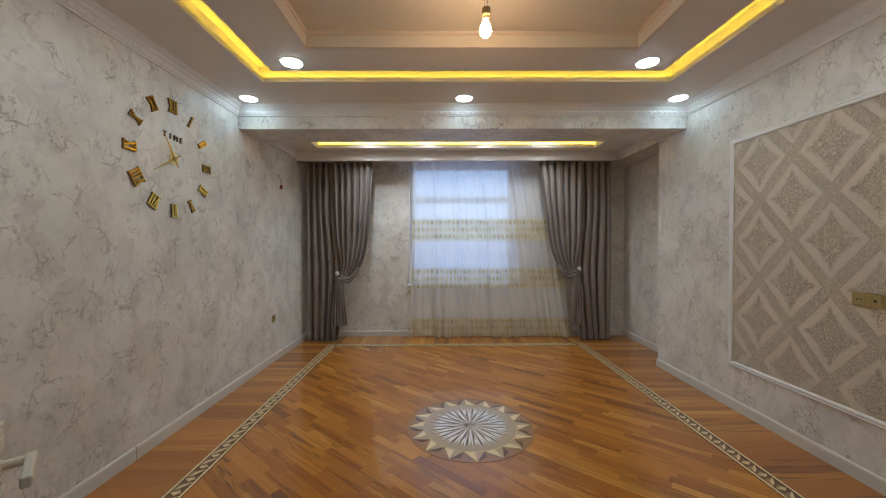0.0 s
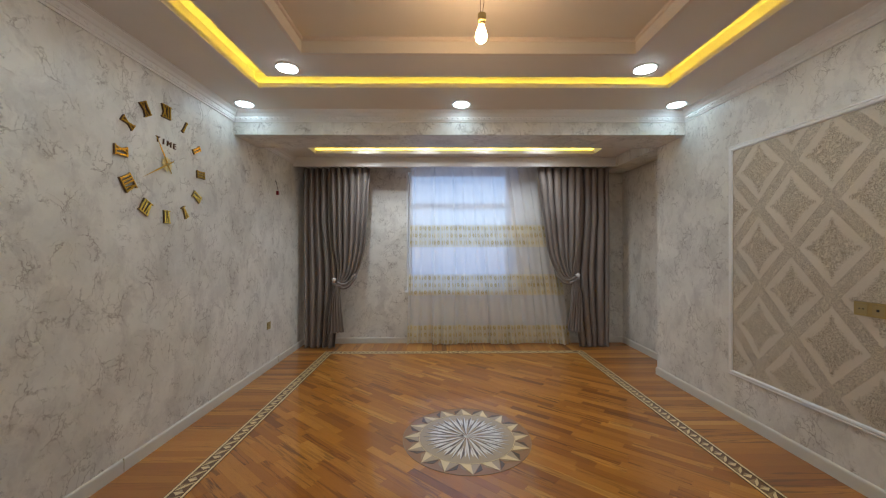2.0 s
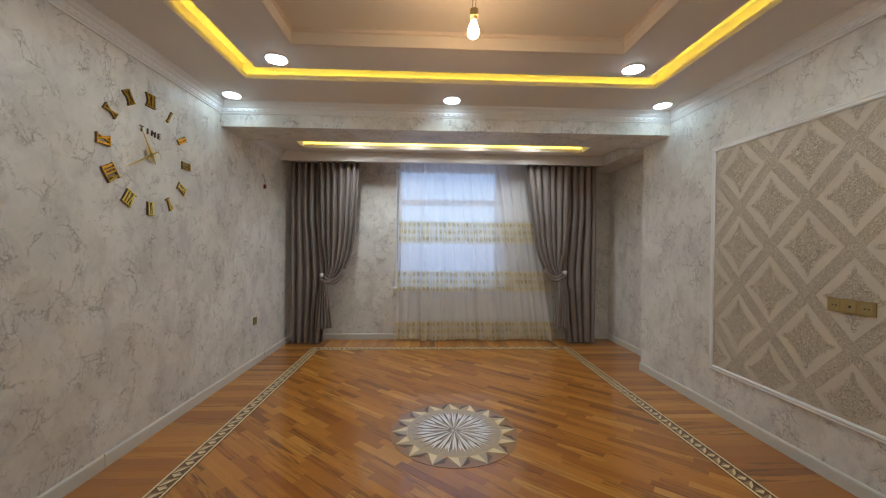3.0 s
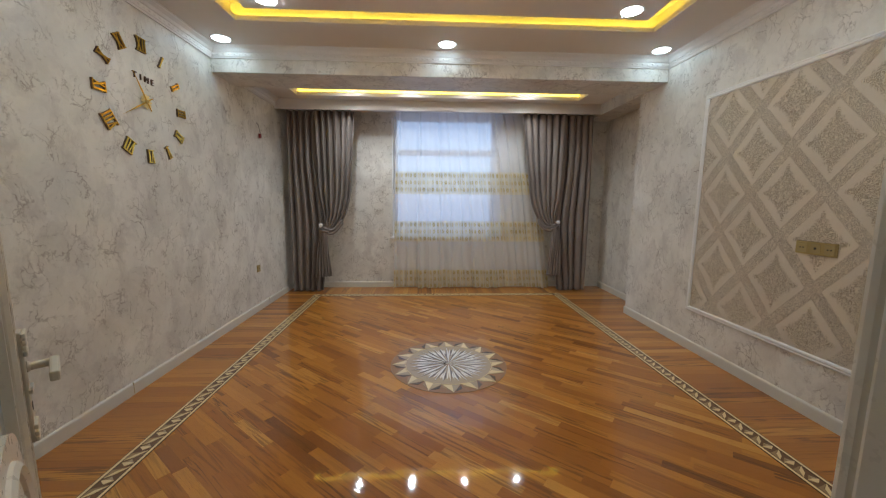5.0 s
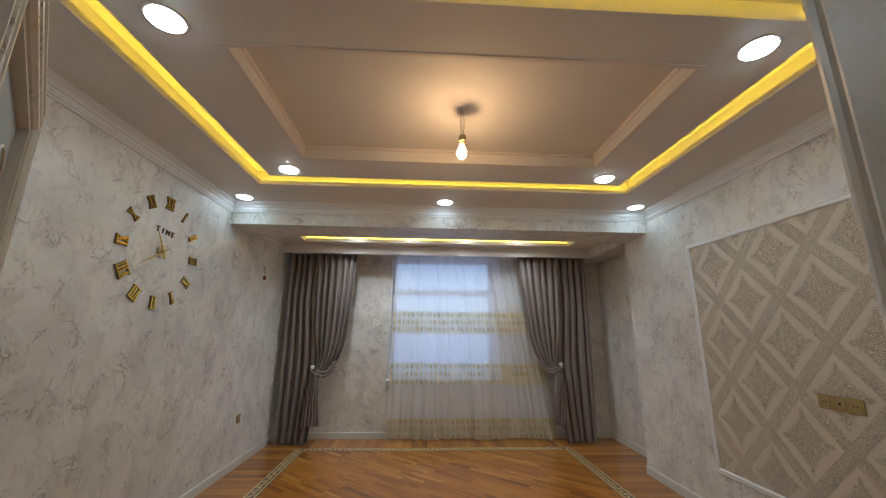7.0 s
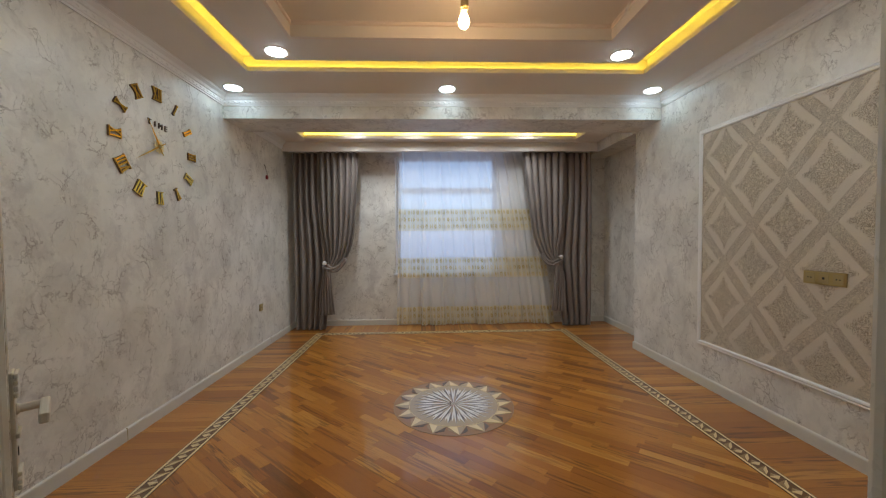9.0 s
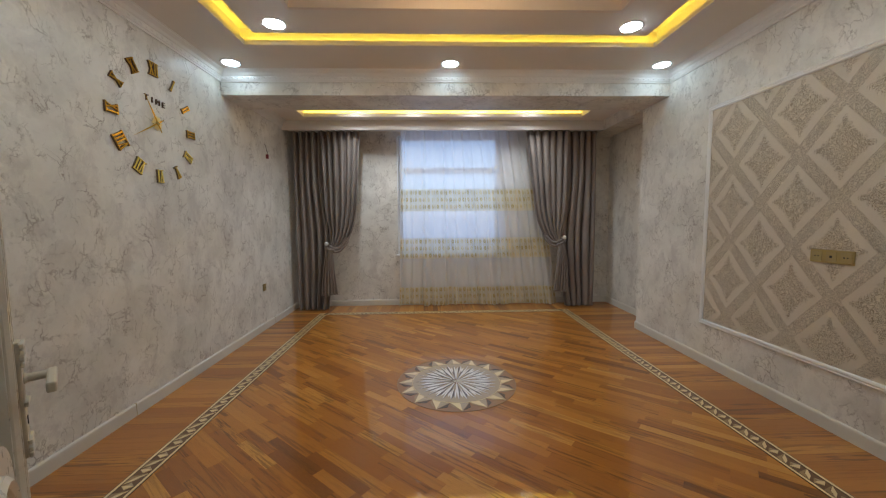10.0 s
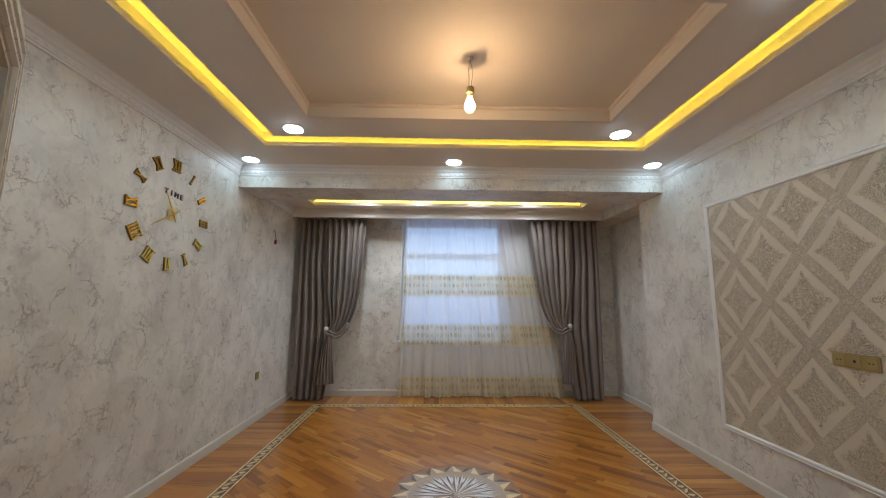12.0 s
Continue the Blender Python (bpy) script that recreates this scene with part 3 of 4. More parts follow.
# handle: long ornate plate, lever that turns back along the leaf
hx, hz = LW - 0.055, 1.0
handle = part("handle_plate", boxes((hx - 0.021, hx + 0.021, -LT / 2 - 0.018, -LT / 2, hz - 0.165, hz + 0.082), bevel=0.003), M_IVORY, leaf, "ivory door handle plate")
bm = bmesh.new()
for dz in (0.074, 0.060, 0.047, 0.034, -0.050, -0.130, -0.146, -0.158):
    box(bm, hx - 0.025, hx + 0.025, -LT / 2 - 0.024, -LT / 2 - 0.017, hz + dz - 0.005, hz + dz + 0.005, bevel=0.002)
part("plate_ridges", bm, M_IVORY, handle)
bm = bmesh.new()
lathe(bm, [(0.012, 0), (0.012, 0.012), (0.009, 0.016), (0.009, 0.045), (0.011, 0.05)], (hx, -LT / 2 - 0.008, hz), "y", 16)
bmesh.ops.transform(bm, matrix=Matrix.Translation((0, 2 * (-LT / 2 - 0.008), 0)) @ Matrix.Diagonal((1, -1, 1, 1)), verts=bm.verts)
bmesh.ops.recalc_face_normals(bm, faces=bm.faces)
box(bm, hx - 0.105, hx + 0.010, -LT / 2 - 0.068, -LT / 2 - 0.052, hz - 0.011, hz + 0.011, bevel=0.004)
part("lever", bm, M_IVORY, handle, soft=False)
part("keyhole", boxes((hx - 0.004, hx + 0.004, -LT / 2 - 0.0195, -LT / 2 - 0.0175, hz - 0.098, hz - 0.080), bevel=0.0004), M_BLACK, handle)
part("lock_plate", boxes((LW - 0.001, LW + 0.0015, -0.010, 0.010, hz - 0.11, hz + 0.02)), M_BRASS, leaf)
# ---- lamps ----
def downlight(x, y, z, r=0.085, lit=None):
    t = thing("ceiling_spotlight", "round recessed white LED downlight, switched on", "downlight", (x, y, z), "ceiling downlights")
    bm = bmesh.new()
    lathe(bm, [(r * 0.86, 0.0), (r, 0.0), (r * 1.06, -0.003), (r * 0.90, -0.007), (r * 0.86, -0.004)], (0, 0, 0), "z", 32)
    part("rim", bm, M_TRIM, t, soft=True)
    bm = bmesh.new()
    lathe(bm, [(r * 0.86, -0.004), (r * 0.84, -0.009), (r * 0.7, -0.0125), (r * 0.4, -0.0145), (r * 0.02, -0.015)], (0, 0, 0), "z", 32)
    bmesh.ops.recalc_face_normals(bm, faces=bm.faces)
    part("diffuser", bm, lit or M_SPOT, t, "glowing diffuser")
    return t


for x in (0.19, 2.233, 4.28):
    downlight(x, 3.62, Z1, lit=M_RING)
    # near row is out of view, added by symmetry to light the near walls
    downlight(x, 0.68, Z1, lit=M_RING)
for x, y in ((0.88, 2.92), (3.59, 2.92), (0.88, 1.40), (3.59, 1.40)):
    downlight(x, y, Z1 - 0.004)
for x in (1.06, 1.83, 2.62, 3.39):
    downlight(x, 4.95, 2.815, 0.045, M_BAY)
    beam = bpy.data.lights.new("bay_downlight", "SPOT")
    beam.energy, beam.color, beam.shadow_soft_size, beam.spot_size, beam.spot_blend = 14.0, (0.86, 0.94, 1.0), 0.02, radians(132), 0.8
    new("bay_downlight", beam).location = (x, 4.95, 2.785)

strip = thing("led_strip", "yellow LED strip hidden on the ledge of the ceiling slot", "LED strip", (0, 0, 0))
for n_, a in enumerate(((RX0 - 0.045, RX0 - 0.030, RY0, RY1), (RX1 + 0.030, RX1 + 0.045, RY0, RY1), (RX0, RX1, RY1 + 0.030, RY1 + 0.045), (RX0, RX1, RY0 - 0.045, RY0 - 0.030))):
    part("tape", boxes((*a, Z1 + 0.0405, Z1 + 0.046)), M_COVE, strip)
strip = thing("led_strip", "yellow LED strip in the slot over the window bay", "LED strip", (0, 0, 0))
part("tape", boxes((SX0 + 0.01, SX1 - 0.01, SY1 - 0.006, SY1, 2.772, 2.795)), M_SLOT, strip)

lamp = thing("pendant_bulb", "bare warm light bulb hanging on its wires, switched on", "light bulb", (2.255, 2.14, ZREC))
bm = bmesh.new()
lathe(bm, [(0.022, 0), (0.022, -0.006), (0.012, -0.012)], (0, 0, 0), "z", 16)
part("ceiling_cap", bm, M_TRIM, lamp)
for s in (-1, 1):
    bm = bmesh.new()
    tube(bm, [(0.003 * s, 0, -0.008), (0.006 * s + (0.010 if s > 0 else 0), 0, -0.08), (0.012 * (s > 0) + 0.004 * s, 0.003, -0.13), (0.005 * s, 0, -0.205)], 0.0016, 6)
    part("wire", bm, M_BROWN, lamp)
bm = bmesh.new()
lathe(bm, [(0.012, -0.195), (0.023, -0.198), (0.024, -0.235), (0.017, -0.243), (0.015, -0.255)], (0.004, 0, 0), "z", 20)
bmesh.ops.recalc_face_normals(bm, faces=bm.faces)
part("lamp_holder", bm, M_BRASS_P, lamp, "brown lamp holder")
bm = bmesh.new()
lathe(bm, [(0.013, -0.256), (0.015, -0.27), (0.024, -0.288), (0.031, -0.308), (0.032, -0.322), (0.028, -0.338), (0.018, -0.350), (0.006, -0.354)], (0, 0, 0), "z", 24)
bmesh.ops.recalc_face_normals(bm, faces=bm.faces)
part("bulb", bm, M_BULB, lamp, "glowing clear bulb", soft=True)
bm = bmesh.new()
bmesh.ops.create_uvsphere(bm, u_segments=14, v_segments=10, radius=0.012, matrix=Matrix.Translation((-0.010, 0, -0.318)) @ Matrix.Diagonal((1, 1, 1.4, 1)))
part("filament", bm, M_CORE, lamp, soft=True)


# ---- curtains ----
def path_at(points, s):
    """A smooth curve through (x, z) points, s from 0 to 1."""
    k = len(points) - 1
    i = min(int(s * k), k - 1)
    f = s * k - i
    p = [points[max(0, min(k, i + j))] for j in (-1, 0, 1, 2)]
    return tuple(0.5 * (2 * p[1][c] + (p[2][c] - p[0][c]) * f + (2 * p[0][c] - 5 * p[1][c] + 4 * p[2][c] - p[3][c]) * f * f + (3 * p[1][c] - p[0][c] - 3 * p[2][c] + p[3][c]) * f ** 3) for c in (0, 1))


def cloth(name, first, last, folds, depth, y, parent, material, seed, nu=150, nv=60, gather=None):
    """Cloth between two edges that hang as curves, in soft folds that differ."""
    rng = random.Random(seed)
    ph = [rng.uniform(-0.5, 0.5) for _ in range(folds + 2)]
    am = [rng.uniform(0.65, 1.15) for _ in range(folds + 2)]
    bm = bmesh.new()
    uvs = bm.loops.layers.uv.new("UVMap")
    grid = []
    for j in range(nv + 1):
        s = j / nv
        row = []
        (xa, za), (xb, zb) = path_at(first, s), path_at(last, s)
        tight = gather(s) if gather else 1.0
        for i in range(nu + 1):
            u = i / nu
            f = u * folds
            k = int(f)
            a = am[k] * (1 - f + k) + am[k + 1] * (f - k)
            p = ph[k] * (1 - f + k) + ph[k + 1] * (f - k)
            w = math.sin(2 * math.pi * f + p * (1 + 0.8 * s) + 0.5 * math.sin(3 * s + k))
            # broad flat pleats with narrow deep valleys between
            w = 0.35 * w + 0.65 * (1 - 2 * math.exp(-((w + 1) / 0.42) ** 2))
            bow = math.sin(math.pi * u)
            x = xa + (xb - xa) * u + 0.25 * depth * a * math.cos(2 * math.pi * f + p) * tight
            z = za + (zb - za) * u
            yy = y - 1.15 * depth * a * w * tight - 0.05 * bow * (1 - tight) + 0.004 * math.sin(11 * z + 5 * u)
            row.append((bm.verts.new((x, yy, z)), u, s))
        grid.append(row)
    for j in range(nv):
        for i in range(nu):
            q = (grid[j][i], grid[j][i + 1], grid[j + 1][i + 1], grid[j + 1][i])
            fc = bm.faces.new([v[0] for v in q])
            for lp, v in zip(fc.loops, q):
                lp[uvs].uv = (v[1], v[2])
    ob = part(name, bm, material, parent, soft=True)
    so = ob.modifiers.new("thickness", "SOLIDIFY")
    so.thickness = 0.003
    return ob


def curtain(side, edge, split_top, inner_top, bulge, knot, tail, foot, seed):
    """One heavy tied-back curtain. x of: outer edge, where the tied part begins, inner edge at the top."""
    t = thing("curtain", "floor-length taupe satin curtain, gathered and tied back", "curtain", group="window curtains")
    ztop, y = 2.60, 5.44
    straight = [(edge, ztop), (edge - 0.005 * side, 1.9), (edge - 0.008 * side, 1.0), (edge - 0.004 * side, 0.015)]
    mid = [(split_top, ztop), (split_top - 0.02 * side, 1.9), (knot[0] + 0.02 * side, 1.0), (foot, 0.012)]
    cloth("hanging_part", straight, mid, 5, 0.042, y + 0.02, t, M_DRAPE, seed)
    near = [(split_top - 0.05 * side, ztop), (split_top - 0.03 * side, 1.95), (split_top - 0.01 * side, 1.48), (knot[0], 1.20), (knot[0] + 0.005 * side, knot[1] + 0.03)]
    far = [(inner_top, ztop), bulge[0], bulge[1], bulge[2], (knot[0] + 0.13 * side, knot[1] - 0.03)]
    cloth("swept_part", near, far, 6, 0.046, y - 0.025, t, M_DRAPE, seed + 1, gather=lambda s: 1.0 - 0.82 * s ** 3)
    # the underside of the swag that returns to the knot
    bm = bmesh.new()
    pts = [bulge[2], (knot[0] + 0.17 * side, knot[1] - 0.02), (knot[0] + 0.08 * side, knot[1] - 0.045), knot]
    for k in range(4):
        o = 0.016 * (k - 1.5)
        tube(bm, [Vector((path_at(pts, s / 14)[0], y - 0.065 + 0.012 * math.sin(k), path_at(pts, s / 14)[1] + o)) for s in range(15)], 0.019, 8)
    part("swag_fold", bm, M_DRAPE, t, soft=True)
    tl, tr, tz = tail
    cloth("tail", [(knot[0] - 0.01 * side, knot[1] - 0.02), (knot[0] - 0.08 * side, knot[1] - 0.25), (tl, tz)], [(knot[0] + 0.05 * side, knot[1] - 0.03), (knot[0] + 0.07 * side, knot[1] - 0.3), (tr, tz + 0.02)], 5, 0.022, y - 0.075, t, M_DRAPE, seed + 2, 90, 30, gather=lambda s: 0.35 + 0.65 * s)
    bm = bmesh.new()
    tube(bm, [(knot[0] - 0.06 * side, y - 0.05, knot[1] + 0.005), (knot[0] - 0.02 * side, y - 0.105, knot[1] - 0.012), (knot[0] + 0.05 * side, y - 0.10, knot[1] - 0.04), (knot[0] + 0.085 * side, y - 0.05, knot[1] - 0.055)], 0.016, 10)
    part("tie_band", bm, M_DRAPE, t, soft=True)
    h = thing("curtain_holdback", "pearl-coloured ball holdback for the curtain", "holdback", group="curtain holdbacks")
    bm = bmesh.new()
    bmesh.ops.create_uvsphere(bm, u_segments=20, v_segments=12, radius=0.030, matrix=Matrix.Translation((knot[0] - 0.015 * side, y - 0.135, knot[1] + 0.055)) @ Matrix.Diagonal((1, 0.6, 1, 1)))
    part("ball", bm, M_CLOTH_W, h, soft=True)
    bm = bmesh.new()
    tube(bm, [(knot[0] - 0.015 * side, y - 0.13, knot[1] + 0.055), (knot[0] - 0.015 * side, YN, knot[1] + 0.055)], 0.006, 8)
    part("stem", bm, M_IVORY, h)
    return t


curtain(1, 0.075, 0.52, 1.03, [(0.985, 1.85), (0.937, 1.36), (0.83, 1.05)], (0.555, 0.945), (0.43, 0.665, 0.23), 0.50, 3)
curtain(-1, 4.47, 4.00, 3.42, [(3.50, 1.95), (3.585, 1.36), (3.71, 1.07)], (3.965, 1.0), (4.06, 3.85, 0.24), 4.05, 8)

# voile: a wide soft sheet before the window
def voile():
    t = thing("sheer_curtain", "white voile curtain with gold embroidered bands, drawn across the window", "sheer curtain", group="window curtains")
    rng = random.Random(5)
    waves = [(rng.uniform(5, 24), rng.uniform(0, 6.3), rng.uniform(0.3, 1)) for _ in range(7)]
    bm = bmesh.new()
    uvs = bm.loops.layers.uv.new("UVMap")
    nu, nv = 260, 46
    grid = []
    for j in range(nv + 1):
        s = j / nv
        row = []
        for i in range(nu + 1):
            u = i / nu
            x0, x1 = 1.60 - 0.075 * s, 3.52 + 0.44 * s ** 0.8
            w = sum(a * math.sin(f * u * 6.28 + p + 0.7 * s * math.sin(f)) for f, p, a in waves) / 3.2
            hem = 0.012 + 0.030 * max(0, math.sin(u * 18.0)) + 0.012 * abs(math.sin(u * 150))
            z = 2.64 - s * (2.64 - hem)
            x = x0 + (x1 - x0) * u + 0.012 * math.sin(u * 88 + 2 * s)
            row.append((bm.verts.new((x, 5.575 + 0.042 * w * (0.55 + 0.6 * s), z)), u * 2.9, z))
        grid.append(row)
    for j in range(nv):
        for i in range(nu):
            q = (grid[j][i], grid[j][i + 1], grid[j + 1][i + 1], grid[j + 1][i])
            fc = bm.faces.new([v[0] for v in q])
            for lp, v in zip(fc.loops, q):
                lp[uvs].uv = (v[1], v[2])
    part("sheer_fabric", bm, M_SHEER, t, soft=True)
    bm = bmesh.new()
    tube(bm, [(0.02, 5.575, 2.648), (4.46, 5.575, 2.648)], 0.010, 8)
    part("rail", bm, M_PVC, t)
    return t


voile()
r = thing("curtain_rail", "slim white ceiling rail behind the pelmet", "curtain rail")
part("track", boxes((0.02, 4.46, 5.425, 5.455, 2.61, 2.66), bevel=0.004), M_PVC, r)

# ---- wall clock of separate golden numerals ----
CLK = Vector((XW, 2.90, 2.068))
clock = thing("wall_clock", "large golden wall clock of separate roman numerals and thin hands", "clock", CLK)
# wall frame: u to the right along +y, v up, out along +x
WALLM = Matrix(((0, 0, 1, 0), (1, 0, 0, 0), (0, 1, 0, 0), (0, 0, 0, 1)))


def bar(bm, a, b, w, z0, z1, m):
    a, b = Vector((*a, 0)), Vector((*b, 0))
    d = (b - a).normalized()
    s = Vector((-d.y, d.x, 0)) * w / 2
    prism(bm, [tuple((a + s).xy), tuple((a - s).xy), tuple((b - s).xy), tuple((b + s).xy)], z0, z1, m)


def numeral(text, h, m, z0, z1, grow=0.0):
    """Slab-serif roman numeral, centred, as one bmesh."""
    wide = {"I": 0.24, "V": 0.48, "X": 0.52}
    total = sum(wide[c] for c in text) * h
    x = -total / 2
    bm = bmesh.new()
    t, e = 0.125 * h + grow, 0.06 * h + grow
    for c in text:
        w = wide[c] * h
        xm = x + w / 2
        if c == "I":
            bar(bm, (xm, -h / 2), (xm, h / 2), t, z0, z1, m)
        elif c == "V":
            bar(bm, (xm - w * 0.30, h / 2), (xm, -h / 2), t, z0, z1, m)
            bar(bm, (xm + w * 0.30, h / 2), (xm, -h / 2), t * 0.6, z0, z1 - 0.0004, m)
        else:
            bar(bm, (xm - w * 0.30, h / 2), (xm + w * 0.30, -h / 2), t, z0, z1, m)
            bar(bm, (xm + w * 0.30, h / 2), (xm - w * 0.30, -h / 2), t * 0.6, z0, z1 - 0.0004, m)
        x += w
    bar(bm, (-total / 2, h / 2), (total / 2, h / 2), e, z0, z1 + 0.0003, m)
    bar(bm, (-total / 2, -h / 2), (total / 2, -h / 2), e, z0, z1 + 0.0003, m)
    bmesh.ops.recalc_face_normals(bm, faces=bm.faces)
    return bm


R = 0.392
rng = random.Random(11)
for k, text in enumerate(("XII", "I", "II", "III", "IV", "V", "VI", "VII", "VIII", "IX", "X", "XI")):
    a = radians(30 * k)
    tilt = Matrix.Rotation(radians(rng.uniform(-3, 3)), 4, "Y") @ Matrix.Rotation(radians(rng.uniform(-2, 2)), 4, "X")
    m = WALLM @ Matrix.Translation((R * math.sin(a), R * math.cos(a), 0)) @ Matrix.Rotation(-a, 4, "Z") @ tilt
    nu_ = part("numeral", numeral(text, 0.09, m, 0.013, 0.016), M_GOLD, clock, "mirror-gold numeral " + text)
    part("backing", numeral(text, 0.09, m, 0.0, 0.0126, 0.003), M_BROWN, nu_)
# hub rosette and hands
bm = bmesh.new()
for k in range(12):
    m = WALLM @ Matrix.Rotation(radians(30 * k), 4, "Z")
    prism(bm, [(0.010, -0.005), (0.044, -0.009), (0.056, 0), (0.044, 0.009), (0.010, 0.005)], 0.012, 0.0145 + 0.0006 * (k % 2), m)
bmesh.ops.recalc_face_normals(bm, faces=bm.faces)
part("rosette", bm, M_PALE_GOLD, clock)
bm = bmesh.new()
lathe(bm, [(0.030, 0.0), (0.030, 0.010), (0.014, 0.016), (0.012, 0.026)], (0, 0, 0), "x", 20)
part("hub", bm, M_BRASS, clock)
for length, deg, w in ((0.215, -31, 0.007), (0.275, -120.5, 0.006)):
    bm = bmesh.new()
    m = WALLM @ Matrix.Rotation(radians(-deg), 4, "Z")
    prism(bm, [(-w * 0.5, -0.07), (w * 0.5, -0.07), (w * 0.9, length * 0.35), (0, length), (-w * 0.9, length * 0.35)], 0.018, 0.0205, m)
    bmesh.ops.recalc_face_normals(bm, faces=bm.faces)
    part("clock_hand", bm, M_GOLD, clock)


def lettering(text, size, pitch, depth, m, material, parent, name="letter"):
    """Each letter as a mesh of its own in the built-in font."""
    x = 0.0
    for ch in text:
        cu = bpy.data.curves.new("letter_curve", "FONT")
        cu.body, cu.size, cu.extrude, cu.align_x = ch, size, depth, "CENTER"
        tmp = new("letter_tmp", cu)
        me = bpy.data.meshes.new_from_object(tmp.evaluated_get(bpy.context.evaluated_depsgraph_get()))
        bpy.data.objects.remove(tmp)
        me.transform(m @ Matrix.Translation((x, 0, 0)))
        me.materials.clear()
        me.materials.append(material)
        ob = new(name, me)
        ob.parent = parent
        x += pitch


lettering("TIME", 0.060, 0.056, 0.005, WALLM @ Matrix.Translation((-0.082, 0.146, 0.006)) @ Matrix.Rotation(radians(-3), 4, "Z"), M_BROWN, clock)

# ---- sockets and wire ends ----
def socket_plate(gangs, at, facing, group):
    """A row of square bronze sockets; facing +1 looks to +x, -1 to -x."""
    w = 0.083
    t = thing("wall_socket", "bronze-coloured %s wall socket plate" % ("triple" if gangs == 3 else "single"), "wall socket", at, group)
    fx = facing
    W_ = w * gangs
    part("plate", boxes((0, 0.008 * fx, -W_ / 2, W_ / 2, -w / 2, w / 2), bevel=0.002), M_BRASS, t)
    for g in range(gangs):
        c = (g - (gangs - 1) / 2) * w
        ins = part("insert", boxes((0.006 * fx, 0.0105 * fx, c - 0.029, c + 0.029, -0.029, 0.029), bevel=0.0015), M_BRASS_P, t)
        if gangs == 3 and g == 1:
            part("aerial_port", boxes((0.010 * fx, 0.0125 * fx, c - 0.007, c + 0.007, -0.007, 0.007), bevel=0.001), M_BLACK, ins)
        else:
            for s in (-1, 1):
                part("pin_hole", boxes((0.010 * fx, 0.0112 * fx, c + s * 0.0095 - 0.004, c + s * 0.0095 + 0.004, -0.004, 0.004)), M_BLACK, ins)
    return t


socket_plate(3, (XE - 0.005, 2.178, 1.083), -1, "wall sockets")
socket_plate(1, (XW, 4.54, 0.52), 1, "wall sockets")
wire = thing("wire_end", "loose lamp wire with a red terminal on the wall", "wire", (XW, 4.76, 2.17))
bm = bmesh.new()
tube(bm, [(0, -0.035, 0.115), (0.022, -0.05, 0.09), (0.03, -0.045, 0.04), (0.03, -0.02, 0.0), (0.02, 0, -0.02)], 0.003, 6)
part("cable", bm, M_BLACK, wire)
part("terminal", boxes((0.004, 0.030, -0.017, 0.017, -0.06, -0.008), bevel=0.006), M_RED, wire, "red plastic terminal")

# ---- floor: medallion, border, strips ----
structure("ground", boxes((XW - 0.2, XN + 0.2, 0.03, YN + 0.25, -0.12, -0.022), (XW - 0.2, 3.8, HALL_S - 0.2, 0.03, -0.12, -0.022)), M_SUB, "dark screed under the parquet", "floor")
floor = tagged(new("floor"), "glossy varnished hardwood parquet laid diagonally inside an inlaid border", "floor", kind="structure")

MED = Vector((2.228, 2.94))
med = tagged(new("floor_medallion"), "round inlaid wooden medallion with a radiating star", "floor inlay", kind="structure")
med.location = (MED.x, MED.y, 0.0)


def ring_piece(name, outline, z0, z1, material, k, count, parent, turn=0.0):
    """Alike pieces round the centre share one mesh."""
    bm = prism(bmesh.new(), outline, z0, z1)
    bmesh.ops.recalc_face_normals(bm, faces=bm.faces)
    first = part(name, bm, material, parent)
    first.rotation_euler.z = turn
    for i in range(1, count):
        o = new(name, first.data)
        o.parent = parent
        o.rotation_euler.z = turn + 2 * math.pi * i / k


def disc(r0, r1, z0, z1, segs=72):
    bm = bmesh.new()
    rings = [[bm.verts.new((r * math.cos(2 * math.pi * k / segs), r * math.sin(2 * math.pi * k / segs), z)) for k in range(segs)] for r, z in ((r0, z0), (r1, z0), (r1, z1), (r0, z1))]
    for a in range(4):
        for k in range(segs):
            bm.faces.new((rings[a][k], rings[a][(k + 1) % segs], rings[(a + 1) % 4][(k + 1) % segs], rings[(a + 1) % 4][k]))
    bmesh.ops.recalc_face_normals(bm, faces=bm.faces)
    return bm


def full_disc(r, z0, z1, segs=96):
    return prism(bmesh.new(), [(r * math.cos(2 * math.pi * k / segs), r * math.sin(2 * math.pi * k / segs)) for k in range(segs)], z0, z1)


part("ground_disc", full_disc(0.484, -0.02, 0.0016), M_CHERRY, med)
part("rim_line", disc(0.4805, 0.484, 0.0, 0.0030), M_MID, med)
part("rim_line", disc(0.357, 0.362, 0.0, 0.0034), M_PALE, med)
part("star_field", disc(0.05, 0.355, 0.0, 0.0026), M_FIELD, med)
NR = 16
h = math.pi / NR
def pol(r, a):
    return (r * math.cos(a), r * math.sin(a))
